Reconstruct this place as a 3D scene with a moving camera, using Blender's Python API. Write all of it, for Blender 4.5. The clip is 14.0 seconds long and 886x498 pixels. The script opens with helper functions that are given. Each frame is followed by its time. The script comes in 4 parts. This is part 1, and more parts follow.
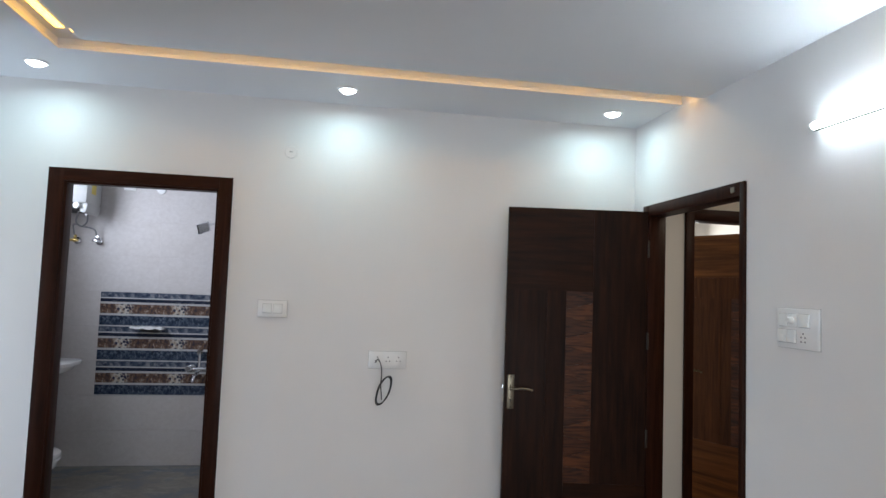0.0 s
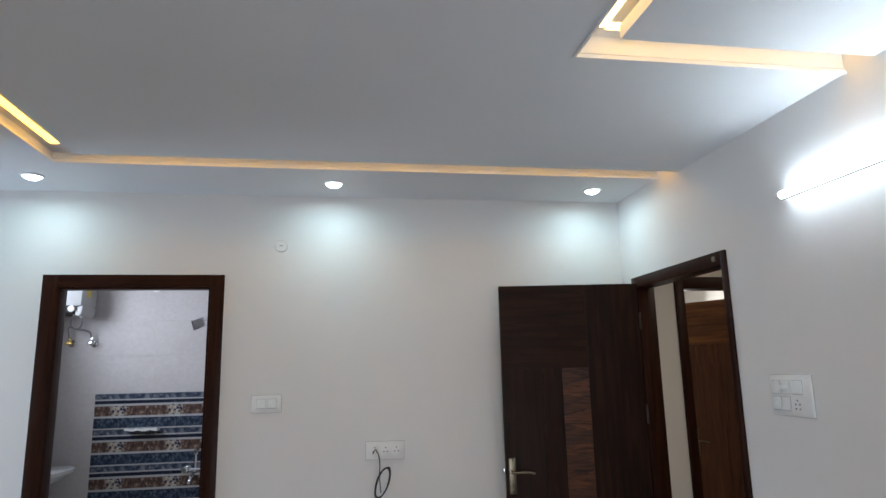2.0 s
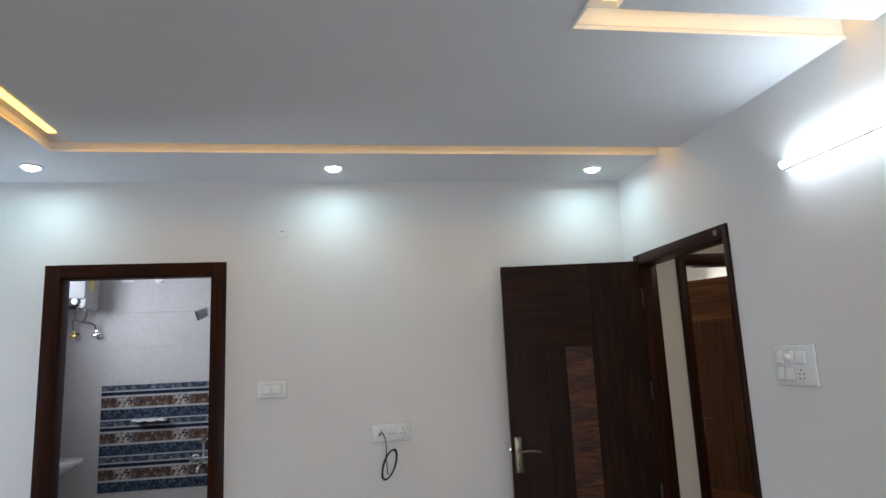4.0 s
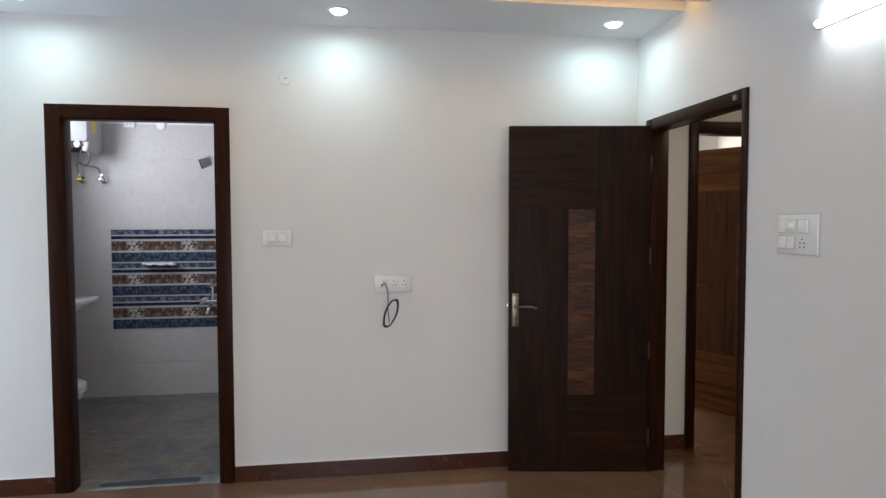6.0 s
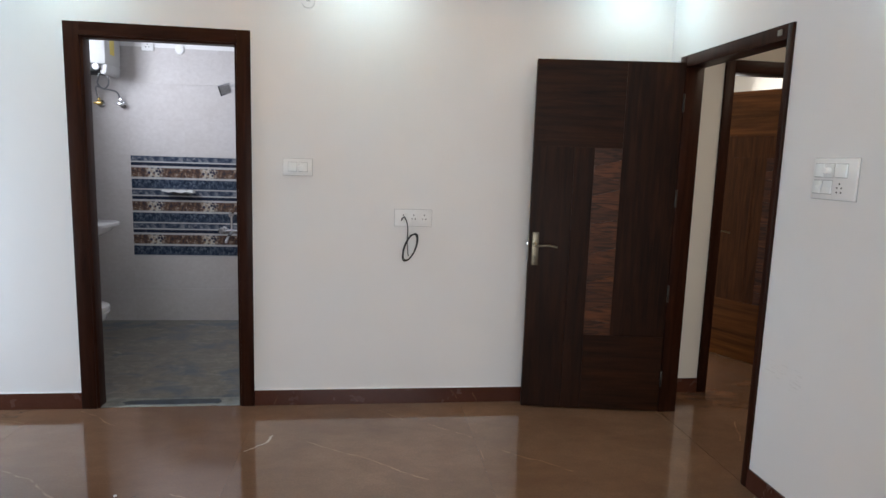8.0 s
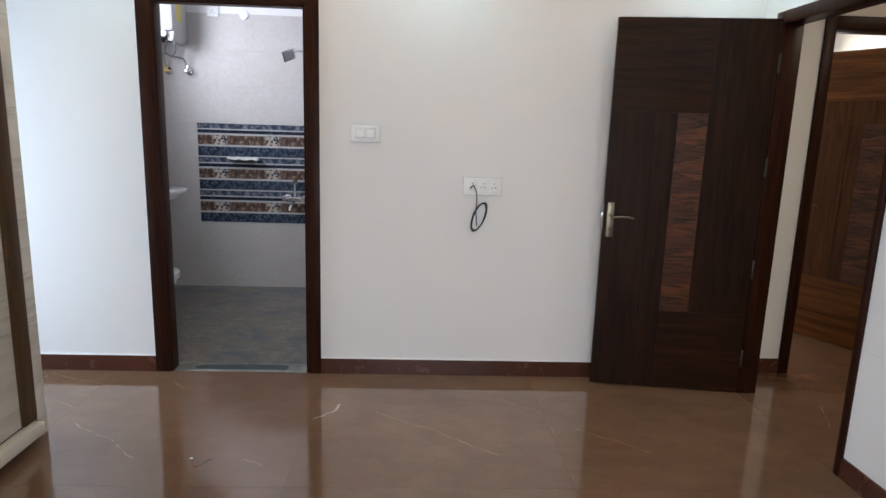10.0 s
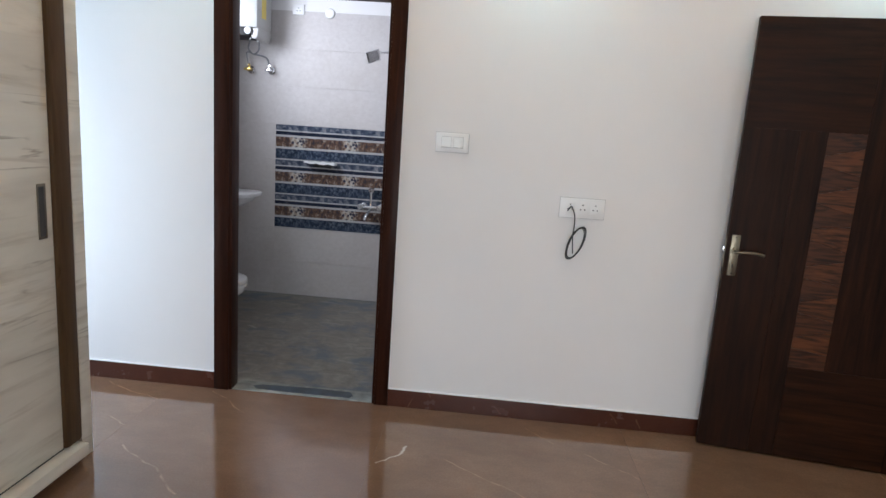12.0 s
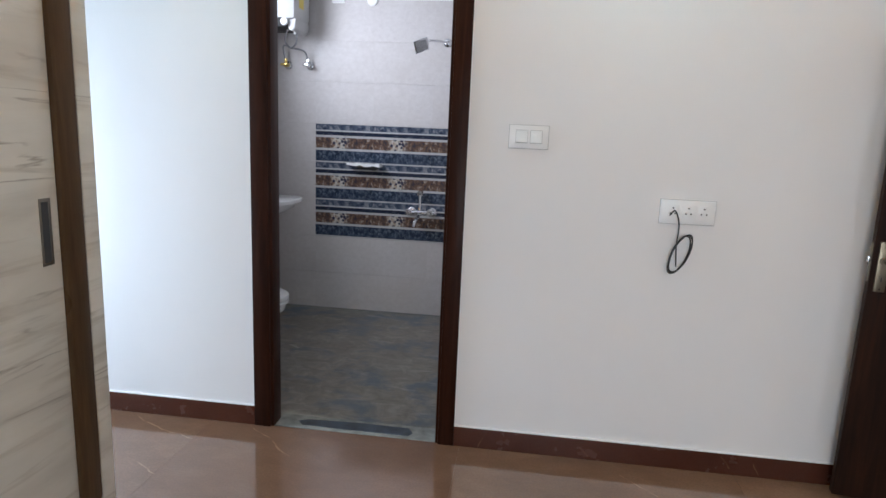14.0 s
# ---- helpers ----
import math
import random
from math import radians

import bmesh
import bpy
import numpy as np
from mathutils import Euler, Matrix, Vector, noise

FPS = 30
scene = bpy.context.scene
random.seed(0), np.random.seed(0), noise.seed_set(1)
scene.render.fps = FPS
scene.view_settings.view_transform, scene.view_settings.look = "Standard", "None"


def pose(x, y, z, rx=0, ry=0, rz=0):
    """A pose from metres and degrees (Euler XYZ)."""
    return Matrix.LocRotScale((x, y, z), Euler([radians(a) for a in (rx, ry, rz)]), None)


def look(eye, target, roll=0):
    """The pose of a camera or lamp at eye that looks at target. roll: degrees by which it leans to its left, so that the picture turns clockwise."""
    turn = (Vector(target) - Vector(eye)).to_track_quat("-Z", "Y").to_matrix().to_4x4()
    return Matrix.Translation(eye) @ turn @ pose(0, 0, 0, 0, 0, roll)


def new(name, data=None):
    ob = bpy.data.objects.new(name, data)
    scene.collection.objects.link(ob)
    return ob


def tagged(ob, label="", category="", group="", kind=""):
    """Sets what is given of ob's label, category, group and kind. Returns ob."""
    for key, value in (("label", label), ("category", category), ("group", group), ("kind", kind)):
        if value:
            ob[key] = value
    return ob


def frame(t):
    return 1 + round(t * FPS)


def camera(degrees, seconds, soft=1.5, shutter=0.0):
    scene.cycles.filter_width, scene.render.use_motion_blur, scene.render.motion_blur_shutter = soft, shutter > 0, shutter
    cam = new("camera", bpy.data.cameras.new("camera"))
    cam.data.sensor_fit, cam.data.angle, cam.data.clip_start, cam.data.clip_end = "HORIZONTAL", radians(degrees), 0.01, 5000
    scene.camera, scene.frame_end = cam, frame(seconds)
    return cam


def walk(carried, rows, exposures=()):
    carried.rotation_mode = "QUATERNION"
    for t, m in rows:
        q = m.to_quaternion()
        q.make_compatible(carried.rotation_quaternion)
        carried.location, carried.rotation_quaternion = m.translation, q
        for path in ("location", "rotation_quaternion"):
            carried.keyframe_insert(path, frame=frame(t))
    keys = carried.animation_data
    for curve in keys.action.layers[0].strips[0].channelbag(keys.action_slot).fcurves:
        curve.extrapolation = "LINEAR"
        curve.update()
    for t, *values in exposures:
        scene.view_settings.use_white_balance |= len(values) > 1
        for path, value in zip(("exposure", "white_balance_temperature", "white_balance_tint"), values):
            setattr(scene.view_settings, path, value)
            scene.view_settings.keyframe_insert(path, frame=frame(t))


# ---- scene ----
cam = camera(71.0, 14.0, soft=1.5)
PATH = [
    (0, (0.069, -0.175, 1.542), (0.392, 1.795, 1.675), 2.1),
    (0.5, (0.08, -0.203, 1.557), (0.399, 1.761, 1.766), 1.8),
    (1, (0.073, -0.222, 1.563), (0.367, 1.739, 1.829), 1.3),
    (1.5, (0.108, -0.231, 1.564), (0.406, 1.717, 1.906), 0.3),
    (2, (0.117, -0.228, 1.578), (0.435, 1.711, 1.955), -1.3),
    (4.3, (0.119, -0.216, 1.535), (0.429, 1.732, 1.862), -2.7),
    (4.5, (0.118, -0.214, 1.536), (0.425, 1.743, 1.814), -2.6),
    (5, (0.124, -0.202, 1.52), (0.429, 1.77, 1.65), -1.6),
    (5.5, (0.124, -0.199, 1.511), (0.423, 1.779, 1.52), -0.9),
    (6, (0.116, -0.193, 1.499), (0.41, 1.783, 1.408), -0.1),
    (6.5, (0.112, -0.189, 1.496), (0.401, 1.785, 1.347), 0.3),
    (7, (0.11, -0.181, 1.496), (0.39, 1.79, 1.304), 0.8),
    (7.5, (0.101, -0.171, 1.483), (0.368, 1.798, 1.249), 1.3),
    (8, (0.087, -0.159, 1.466), (0.335, 1.806, 1.184), 1.8),
    (8.2, (0.083, -0.154, 1.463), (0.318, 1.809, 1.16), 2.0),
    (10.3, (-0.018, 0.014, 1.438), (0.014, 1.976, 1.055), 1.7),
    (10.5, (-0.024, 0.071, 1.434), (-0.033, 2.034, 1.053), 1.7),
    (11, (-0.031, 0.181, 1.443), (-0.101, 2.144, 1.069), 2.2),
    (11.5, (-0.05, 0.277, 1.455), (-0.18, 2.239, 1.09), 3.1),
    (12, (-0.083, 0.364, 1.448), (-0.226, 2.325, 1.081), 3.9),
    (12.5, (-0.132, 0.467, 1.425), (-0.289, 2.427, 1.062), 4.8),
    (13, (-0.21, 0.605, 1.426), (-0.411, 2.563, 1.07), 3.8),
    (13.5, (-0.27, 0.711, 1.427), (-0.494, 2.665, 1.062), 2.6),
    (14, (-0.299, 0.823, 1.418), (-0.548, 2.771, 1.042), 2.4),
]

EXPO = [(0.0, -0.15, 6140, 8), (1.0, -0.37, 6180, 8), (2.0, -0.38, 6160, 8), (4.5, -0.38, 6220, 8), (5.5, -0.24, 6380, 9), (6.5, 0.0, 6380, 9),
        (8.0, 0.04, 6380, 9), (10.5, 0.20, 6310, 9), (12.0, 0.21, 6270, 9), (14.0, 0.20, 6180, 9)]
walk(cam, [(t, look(eye, target, roll)) for t, eye, target, roll in PATH], EXPO)

# ---- world and lights ----
world = bpy.data.worlds.new("world")
scene.world = world
world.use_nodes = True
wn = world.node_tree
sky = wn.nodes.new("ShaderNodeTexSky")
sky.sky_type = "NISHITA"
sky.sun_disc = False
sky.sun_elevation, sky.sun_rotation = radians(40), radians(200)
wn.links.new(sky.outputs[0], wn.nodes["Background"].inputs[0])
wn.nodes["Background"].inputs[1].default_value = 0.12


def lamp(name, kind, m, watts, colour, **more):
    data = bpy.data.lights.new(name, kind)
    data.energy, data.color = watts, colour
    if "size" in more:
        data.shape, data.size, data.size_y = "RECTANGLE", more["size"][0], more["size"][1]
        data.spread = radians(more.get("spread", 180))
    if "disk" in more:
        data.shape, data.size, data.spread = "DISK", more["disk"], radians(175)
    ob = new(name, data)
    ob.matrix_world = m
    return ob


# daylight in the window openings (sky standing in the opening)
# assumed south window, unseen; its lamp is the room's fill light
lamp("window_fill_south", "AREA", look((0.1, -1.27, 1.12), (0.1, 2.0, 0.2)), 41, (0.855, 0.92, 1.0), size=(1.7, 2.0))
lamp("window_light_west", "AREA", look((-3.66, 3.10, 0.98), (-1.0, 3.14, 0.0)), 53, (0.66, 0.81, 1.0), size=(0.56, 1.8))
lamp("window_light_bath", "AREA", look((-2.38, 4.45, 2.18), (-1.0, 5.15, 1.9)), 20, (0.84, 0.88, 1.0), size=(0.6, 0.45), spread=130)
# no opening here: unseen lamp added for the far room's daylight
lamp("far_room_added_daylight", "AREA", look((3.6, 6.7, 1.6), (2.9, 4.0, 1.4)), 60, (1.0, 0.97, 0.93), size=(1.2, 1.2))
lamp("passage_lamp", "AREA", look((3.0, 2.4, 2.56), (3.0, 2.4, 0.0)), 10, (1.0, 0.81, 0.62), size=(0.3, 0.3))
DOWNLIGHTS = [(-1.477, 3.158), (0.064, 3.168), (1.590, 3.177)]
for dx, dy in DOWNLIGHTS:
    lamp("downlight_beam", "AREA", look((dx, dy, 2.580), (dx, dy + 0.02, 0.0)), 2.5, (0.72, 0.97, 1.0), disk=0.07)


# ---- materials ----
def mat(name):
    m = bpy.data.materials.new(name)
    m.use_nodes = True
    return m, m.node_tree, m.node_tree.nodes["Principled BSDF"]


def node(nt, kind, **inputs):
    n = nt.nodes.new(kind)
    for key, value in inputs.items():
        k = int(key[1:]) if key[0] == "i" and key[1:].isdigit() else key.replace("_", " ")
        if isinstance(value, bpy.types.NodeSocket):
            nt.links.new(value, n.inputs[k])
        else:
            n.inputs[k].default_value = value
    return n


def math_node(nt, op, a, b=0.5, clamp=False):
    n = nt.nodes.new("ShaderNodeMath")
    n.operation, n.use_clamp = op, clamp
    for i, v in enumerate((a, b)):
        if isinstance(v, bpy.types.NodeSocket):
            nt.links.new(v, n.inputs[i])
        else:
            n.inputs[i].default_value = v
    return n.outputs[0]


def place(nt, scale=(1, 1, 1), rot=(0, 0, 0), jitter=0.0):
    """World position, scaled and turned; jitter shifts it piece by piece."""
    g = nt.nodes.new("ShaderNodeNewGeometry")
    out = g.outputs["Position"]
    if jitter:
        info = nt.nodes.new("ShaderNodeObjectInfo")
        v = nt.nodes.new("ShaderNodeVectorMath")
        v.operation = "ADD"
        nt.links.new(out, v.inputs[0])
        r = math_node(nt, "MULTIPLY", info.outputs["Random"], jitter)
        c = node(nt, "ShaderNodeCombineXYZ", X=r, Y=r, Z=r)
        nt.links.new(c.outputs[0], v.inputs[1])
        out = v.outputs[0]
    mp = nt.nodes.new("ShaderNodeMapping")
    nt.links.new(out, mp.inputs[0])
    mp.inputs["Scale"].default_value = scale
    mp.inputs["Rotation"].default_value = [radians(a) for a in rot]
    return mp.outputs[0]


def noise_tex(nt, vec, scale, detail=3.0, rough=0.5, distort=0.0):
    n = node(nt, "ShaderNodeTexNoise", Vector=vec, Scale=scale, Detail=detail, Roughness=rough, Distortion=distort)
    return n.outputs["Fac"]


def ramp(nt, fac, stops):
    n = nt.nodes.new("ShaderNodeValToRGB")
    nt.links.new(fac, n.inputs[0])
    while len(n.color_ramp.elements) < len(stops):
        n.color_ramp.elements.new(0.5)
    for e, (p, c) in zip(n.color_ramp.elements, stops):
        e.position = p
        e.color = (*c, 1) if len(c) == 3 else c
    return n.outputs[0]


def mix(nt, fac, a, b):
    n = nt.nodes.new("ShaderNodeMix")
    n.data_type = "RGBA"
    for i, v in ((0, fac), (6, a), (7, b)):
        if isinstance(v, bpy.types.NodeSocket):
            nt.links.new(v, n.inputs[i])
        else:
            n.inputs[i].default_value = v if i == 0 else (*v, 1)
    return n.outputs[2]


def bump(nt, bsdf, height, strength=0.2, distance=0.002):
    n = node(nt, "ShaderNodeBump", Strength=strength, Distance=distance, Height=height)
    nt.links.new(n.outputs[0], bsdf.inputs["Normal"])


def plain(name, colour, rough=0.5, metal=0.0, spread=0.06, scale=14.0):
    """A painted, moulded or metal surface with slight unevenness."""
    m, nt, b = mat(name)
    n = noise_tex(nt, place(nt), scale, 4)
    lo, hi = [c * (1 - spread) for c in colour], [min(1, c * (1 + spread)) for c in colour]
    nt.links.new(ramp(nt, n, [(0.3, lo), (0.7, hi)]), b.inputs["Base Color"])
    nt.links.new(ramp(nt, n, [(0.3, [rough * 0.85] * 3), (0.7, [min(1, rough * 1.15)] * 3)]), b.inputs["Roughness"])
    b.inputs["Metallic"].default_value = metal
    return m


def glow(name, colour, strength):
    m, nt, b = mat(name)
    b.inputs["Base Color"].default_value = (0.8, 0.8, 0.8, 1)
    b.inputs["Emission Color"].default_value = (*colour, 1)
    b.inputs["Emission Strength"].default_value = strength
    return m


def wall_paint(name, colour, scuffs=False):
    m, nt, b = mat(name)
    pos = place(nt)
    big = noise_tex(nt, pos, 1.3, 3)
    fine = noise_tex(nt, pos, 160.0, 2)
    roll = noise_tex(nt, place(nt, (1, 1, 0.35)), 28.0, 4)
    c = ramp(nt, big, [(0.3, [v * 0.96 for v in colour]), (0.7, colour)])
    c = mix(nt, math_node(nt, "MULTIPLY", roll, 0.10), c, [v * 0.86 for v in colour])
    if scuffs:
        # rubbed grey marks low on the wall beside the doorway
        sep = node(nt, "ShaderNodeSeparateXYZ", Vector=pos)
        dy = math_node(nt, "ABSOLUTE", math_node(nt, "SUBTRACT", sep.outputs[1], 2.21))
        dz = math_node(nt, "ABSOLUTE", math_node(nt, "SUBTRACT", sep.outputs[2], 0.60))
        inside = math_node(nt, "MULTIPLY", math_node(nt, "LESS_THAN", dy, 0.12), math_node(nt, "LESS_THAN", dz, 0.05))
        streak = ramp(nt, noise_tex(nt, place(nt, (1, 6, 40)), 3.0, 4), [(0.56, (0, 0, 0)), (0.66, (1, 1, 1))])
        c = mix(nt, math_node(nt, "MULTIPLY", math_node(nt, "MULTIPLY", inside, streak), 0.16), c, (0.30, 0.28, 0.26))
    nt.links.new(c, b.inputs["Base Color"])
    b.inputs["Roughness"].default_value = 0.55
    b.inputs["Specular IOR Level"].default_value = 0.35
    bump(nt, b, fine, 0.25, 0.0006)
    return m


def wood(name, dark, light, along="z", rough=0.50, scale=1.0, gloss=0.12):
    m, nt, b = mat(name)
    st = {"z": (22, 22, 1.4), "x": (1.4, 1.4, 22), "y": (22, 1.4, 22)}[along]
    vec = place(nt, [v * scale for v in st], jitter=7.0)
    grain = noise_tex(nt, vec, 1.6, 6, 0.65, 0.6)
    fine = noise_tex(nt, place(nt, [v * 5 * scale for v in st], jitter=3.0), 2.0, 3)
    big = noise_tex(nt, place(nt, jitter=5.0), 2.2, 2)
    c = ramp(nt, grain, [(0.28, dark), (0.55, [(a + d) / 2 for a, d in zip(dark, light)]), (0.78, light)])
    c = mix(nt, math_node(nt, "MULTIPLY", fine, 0.45), c, dark)
    c = mix(nt, math_node(nt, "MULTIPLY", big, 0.35), c, [v * 0.75 for v in dark])
    nt.links.new(c, b.inputs["Base Color"])
    nt.links.new(ramp(nt, big, [(0.3, [rough * 0.8] * 3), (0.7, [rough * 1.25] * 3)]), b.inputs["Roughness"])
    b.inputs["Specular IOR Level"].default_value = gloss
    bump(nt, b, fine, 0.12, 0.0008)
    return m


def flame(name, dark, light, tilt):
    """Figured veneer: wavy dark streaks across a reddish ground, tilted."""
    m, nt, b = mat(name)
    vec = place(nt, (5.0, 5.0, 42.0), (0, tilt, 0), 6.0)
    wave = noise_tex(nt, vec, 1.0, 3, 0.5, 1.6)
    fine = noise_tex(nt, place(nt, (30, 30, 190), (0, tilt, 0), 3.0), 1.0, 3)
    c = ramp(nt, wave, [(0.33, dark), (0.46, [(p + q) / 2 for p, q in zip(dark, light)]), (0.60, light)])
    c = mix(nt, math_node(nt, "MULTIPLY", fine, 0.35), c, dark)
    nt.links.new(c, b.inputs["Base Color"])
    b.inputs["Roughness"].default_value = 0.36
    b.inputs["Specular IOR Level"].default_value = 0.3
    bump(nt, b, fine, 0.1, 0.0006)
    return m


def vein_mask(nt, vec, scale, width, sparse=0.5, distort=0.5):
    """Thin wandering lines where a noise crosses its middle, broken up by a second noise."""
    n = noise_tex(nt, vec, scale, 5, 0.5, distort)
    line = math_node(nt, "ABSOLUTE", math_node(nt, "SUBTRACT", n, 0.5))
    line = ramp(nt, line, [(0.0, (1, 1, 1)), (width, (0, 0, 0))])
    gate = ramp(nt, noise_tex(nt, vec, scale * 1.7, 2), [(sparse, (0, 0, 0)), (min(1, sparse + 0.12), (1, 1, 1))])
    return math_node(nt, "MULTIPLY", line, gate)


def line_mask(nt, pos, x0, y0, x1, y1, width, flat="xy"):
    """A thin line between two points, with soft ends."""
    ax, ay, bx, by = x0, y0, x1, y1
    A, B = ((ax, ay, 0), (bx, by, 0)) if flat == "xy" else ((ax, 0, ay), (bx, 0, by))
    A, B = Vector(A), Vector(B)
    keep = (1, 1, 0) if flat == "xy" else (1, 0, 1)
    def vm(op, p, q):
        n = nt.nodes.new("ShaderNodeVectorMath")
        n.operation = op
        for i, v in enumerate((p, q)):
            if isinstance(v, bpy.types.NodeSocket):
                nt.links.new(v, n.inputs[i])
            else:
                n.inputs[i].default_value = v
        return n
    rel = vm("SUBTRACT", vm("MULTIPLY", pos, keep).outputs[0], A).outputs[0]
    along = math_node(nt, "MULTIPLY", vm("DOT_PRODUCT", rel, (B - A) / (B - A).length_squared).outputs["Value"], 1.0, True)
    on = nt.nodes.new("ShaderNodeVectorMath")
    on.operation = "SCALE"
    on.inputs[0].default_value = B - A
    nt.links.new(along, on.inputs["Scale"])
    dist = vm("DISTANCE", rel, on.outputs[0]).outputs["Value"]
    return ramp(nt, math_node(nt, "DIVIDE", dist, width, True), [(0.0, (1, 1, 1)), (1.0, (0, 0, 0))])


def wobbly(nt, amount, scale):
    g = nt.nodes.new("ShaderNodeNewGeometry")
    n = node(nt, "ShaderNodeTexNoise", Vector=g.outputs["Position"], Scale=scale, Detail=4.0)
    off = nt.nodes.new("ShaderNodeVectorMath")
    off.operation = "MULTIPLY_ADD"
    nt.links.new(n.outputs["Color"], off.inputs[0])
    off.inputs[1].default_value = (amount,) * 3
    nt.links.new(g.outputs["Position"], off.inputs[2])
    back = nt.nodes.new("ShaderNodeVectorMath")
    back.operation = "SUBTRACT"
    nt.links.new(off.outputs[0], back.inputs[0])
    back.inputs[1].default_value = (amount / 2,) * 3
    return back.outputs[0]


# the stone's long veins: start, end, half width
VEINS = [(-0.21, 2.95, 0.073, 2.769, 0.005), (0.073, 2.769, 0.386, 2.525, 0.006), (0.757, 2.825, 1.10, 2.560, 0.006), (0.448, 3.136, 0.666, 2.955, 0.004), (0.182, 3.337, 0.308, 3.205, 0.004),
         (0.683, 2.804, 0.681, 2.701, 0.004), (2.256, 3.078, 2.14, 2.831, 0.006), (-2.08, 3.405, -1.875, 3.306, 0.005), (-1.875, 3.306, -1.70, 3.245, 0.005), (-1.898, 3.06, -1.72, 2.955, 0.005),
         (-1.62, 2.784, -1.387, 2.625, 0.006), (-1.387, 2.625, -1.207, 2.479, 0.006), (-1.494, 3.408, -1.236, 3.207, 0.005), (-0.727, 2.477, -0.628, 2.407, 0.006), (1.847, 3.247, 1.852, 3.101, 0.005)]
JX, TILE = -0.520, 1.195                        # a floor joint, and the tile's width


def floor_marble(name, rough=0.08, skirting=False):
    m, nt, b = mat(name)
    big = noise_tex(nt, place(nt, (1, 1.5, 1), (0, 0, 35), 9.0), 1.6, 4, 0.55, 0.5)
    mid = noise_tex(nt, place(nt, (1, 1.7, 1), (0, 0, 35), 9.0), 6.5, 5, 0.6, 0.3)
    fine = noise_tex(nt, place(nt, jitter=9.0), 120.0, 4, 0.7)
    # skirting is redder, and darkened in colour because less light reaches it
    k, g = (0.40, 0.235) if skirting else (1.0, 1.0)
    c = ramp(nt, big, [(0.30, (0.158 * k, 0.088 * g, 0.050 * g)), (0.5, (0.193 * k, 0.109 * g, 0.063 * g)), (0.72, (0.235 * k, 0.139 * g, 0.084 * g))])
    c = mix(nt, ramp(nt, mid, [(0.35, (0.30,) * 3), (0.62, (0, 0, 0))]), c, (0.095 * k, 0.054 * g, 0.033 * g))
    c = mix(nt, ramp(nt, fine, [(0.42, (0.25,) * 3), (0.60, (0, 0, 0))]), c, (0.085 * k, 0.046 * g, 0.027 * g))
    # each slab has its own slight cast
    info = nt.nodes.new("ShaderNodeObjectInfo")
    cast = math_node(nt, "MULTIPLY", info.outputs["Random"], 0.30)
    c = mix(nt, cast, c, (0.170 * k, 0.086 * g, 0.056 * g))
    gate = ramp(nt, noise_tex(nt, place(nt), 14.0, 3), [(0.36, (0.08,) * 3), (0.58, (1, 1, 1))])
    pos = wobbly(nt, 0.055, 7.0)
    if skirting:
        lines = [line_mask(nt, pos, x0, z0, x1, z1, 0.004, "xz") for x0, z0, x1, z1 in ((-0.436, 0.008, -0.408, 0.09), (0.618, 0.078, 0.66, 0.029), (0.753, 0.065, 0.776, 0.015), (0.02, 0.06, 0.06, 0.02))]
    else:
        lines = [line_mask(nt, pos, *v) for v in VEINS]
    total = lines[0]
    for q in lines[1:]:
        total = math_node(nt, "MAXIMUM", total, q)
    c = mix(nt, math_node(nt, "MULTIPLY", math_node(nt, "MULTIPLY", total, gate), 0.22 if skirting else 0.58), c, (0.42, 0.25, 0.14))
    if not skirting:
        wp = wobbly(nt, 0.04, 16.0)
        white = math_node(nt, "MAXIMUM", line_mask(nt, wp, -0.496, 2.853, -0.412, 2.945, 0.005), line_mask(nt, wp, -0.412, 2.945, -0.385, 3.03, 0.008))
        c = mix(nt, math_node(nt, "MULTIPLY", white, 0.75), c, (0.62, 0.54, 0.44))
    nt.links.new(c, b.inputs["Base Color"])
    nt.links.new(ramp(nt, mid, [(0.3, [rough] * 3), (0.75, [rough * 1.35] * 3)]), b.inputs["Roughness"])
    b.inputs["IOR"].default_value = 1.4 if skirting else 1.90
    return m


def laminate(name):
    """Cream stone-look laminate with soft brown streaks that rise gently."""
    m, nt, b = mat(name)
    vec = place(nt, (1, 0.9, 5.0), (-20, 0, 0))
    base = noise_tex(nt, vec, 1.5, 5, 0.55, 0.4)
    c = ramp(nt, base, [(0.25, (0.52, 0.465, 0.385)), (0.5, (0.64, 0.585, 0.495)), (0.75, (0.72, 0.67, 0.58))])
    soft = ramp(nt, noise_tex(nt, place(nt, (1, 0.75, 9.0), (-22, 0, 0)), 1.9, 5, 0.6, 0.5), [(0.54, (0, 0, 0)), (0.70, (1, 1, 1))])
    c = mix(nt, math_node(nt, "MULTIPLY", soft, 0.55), c, (0.36, 0.285, 0.20))
    v = vein_mask(nt, place(nt, (1, 0.55, 5.5), (-20, 0, 0)), 1.7, 0.022, 0.50, 0.5)
    c = mix(nt, math_node(nt, "MULTIPLY", v, 0.65), c, (0.22, 0.16, 0.105))
    nt.links.new(c, b.inputs["Base Color"])
    b.inputs["Roughness"].default_value = 0.28
    bump(nt, b, noise_tex(nt, place(nt), 90.0, 2), 0.06, 0.0006)
    return m


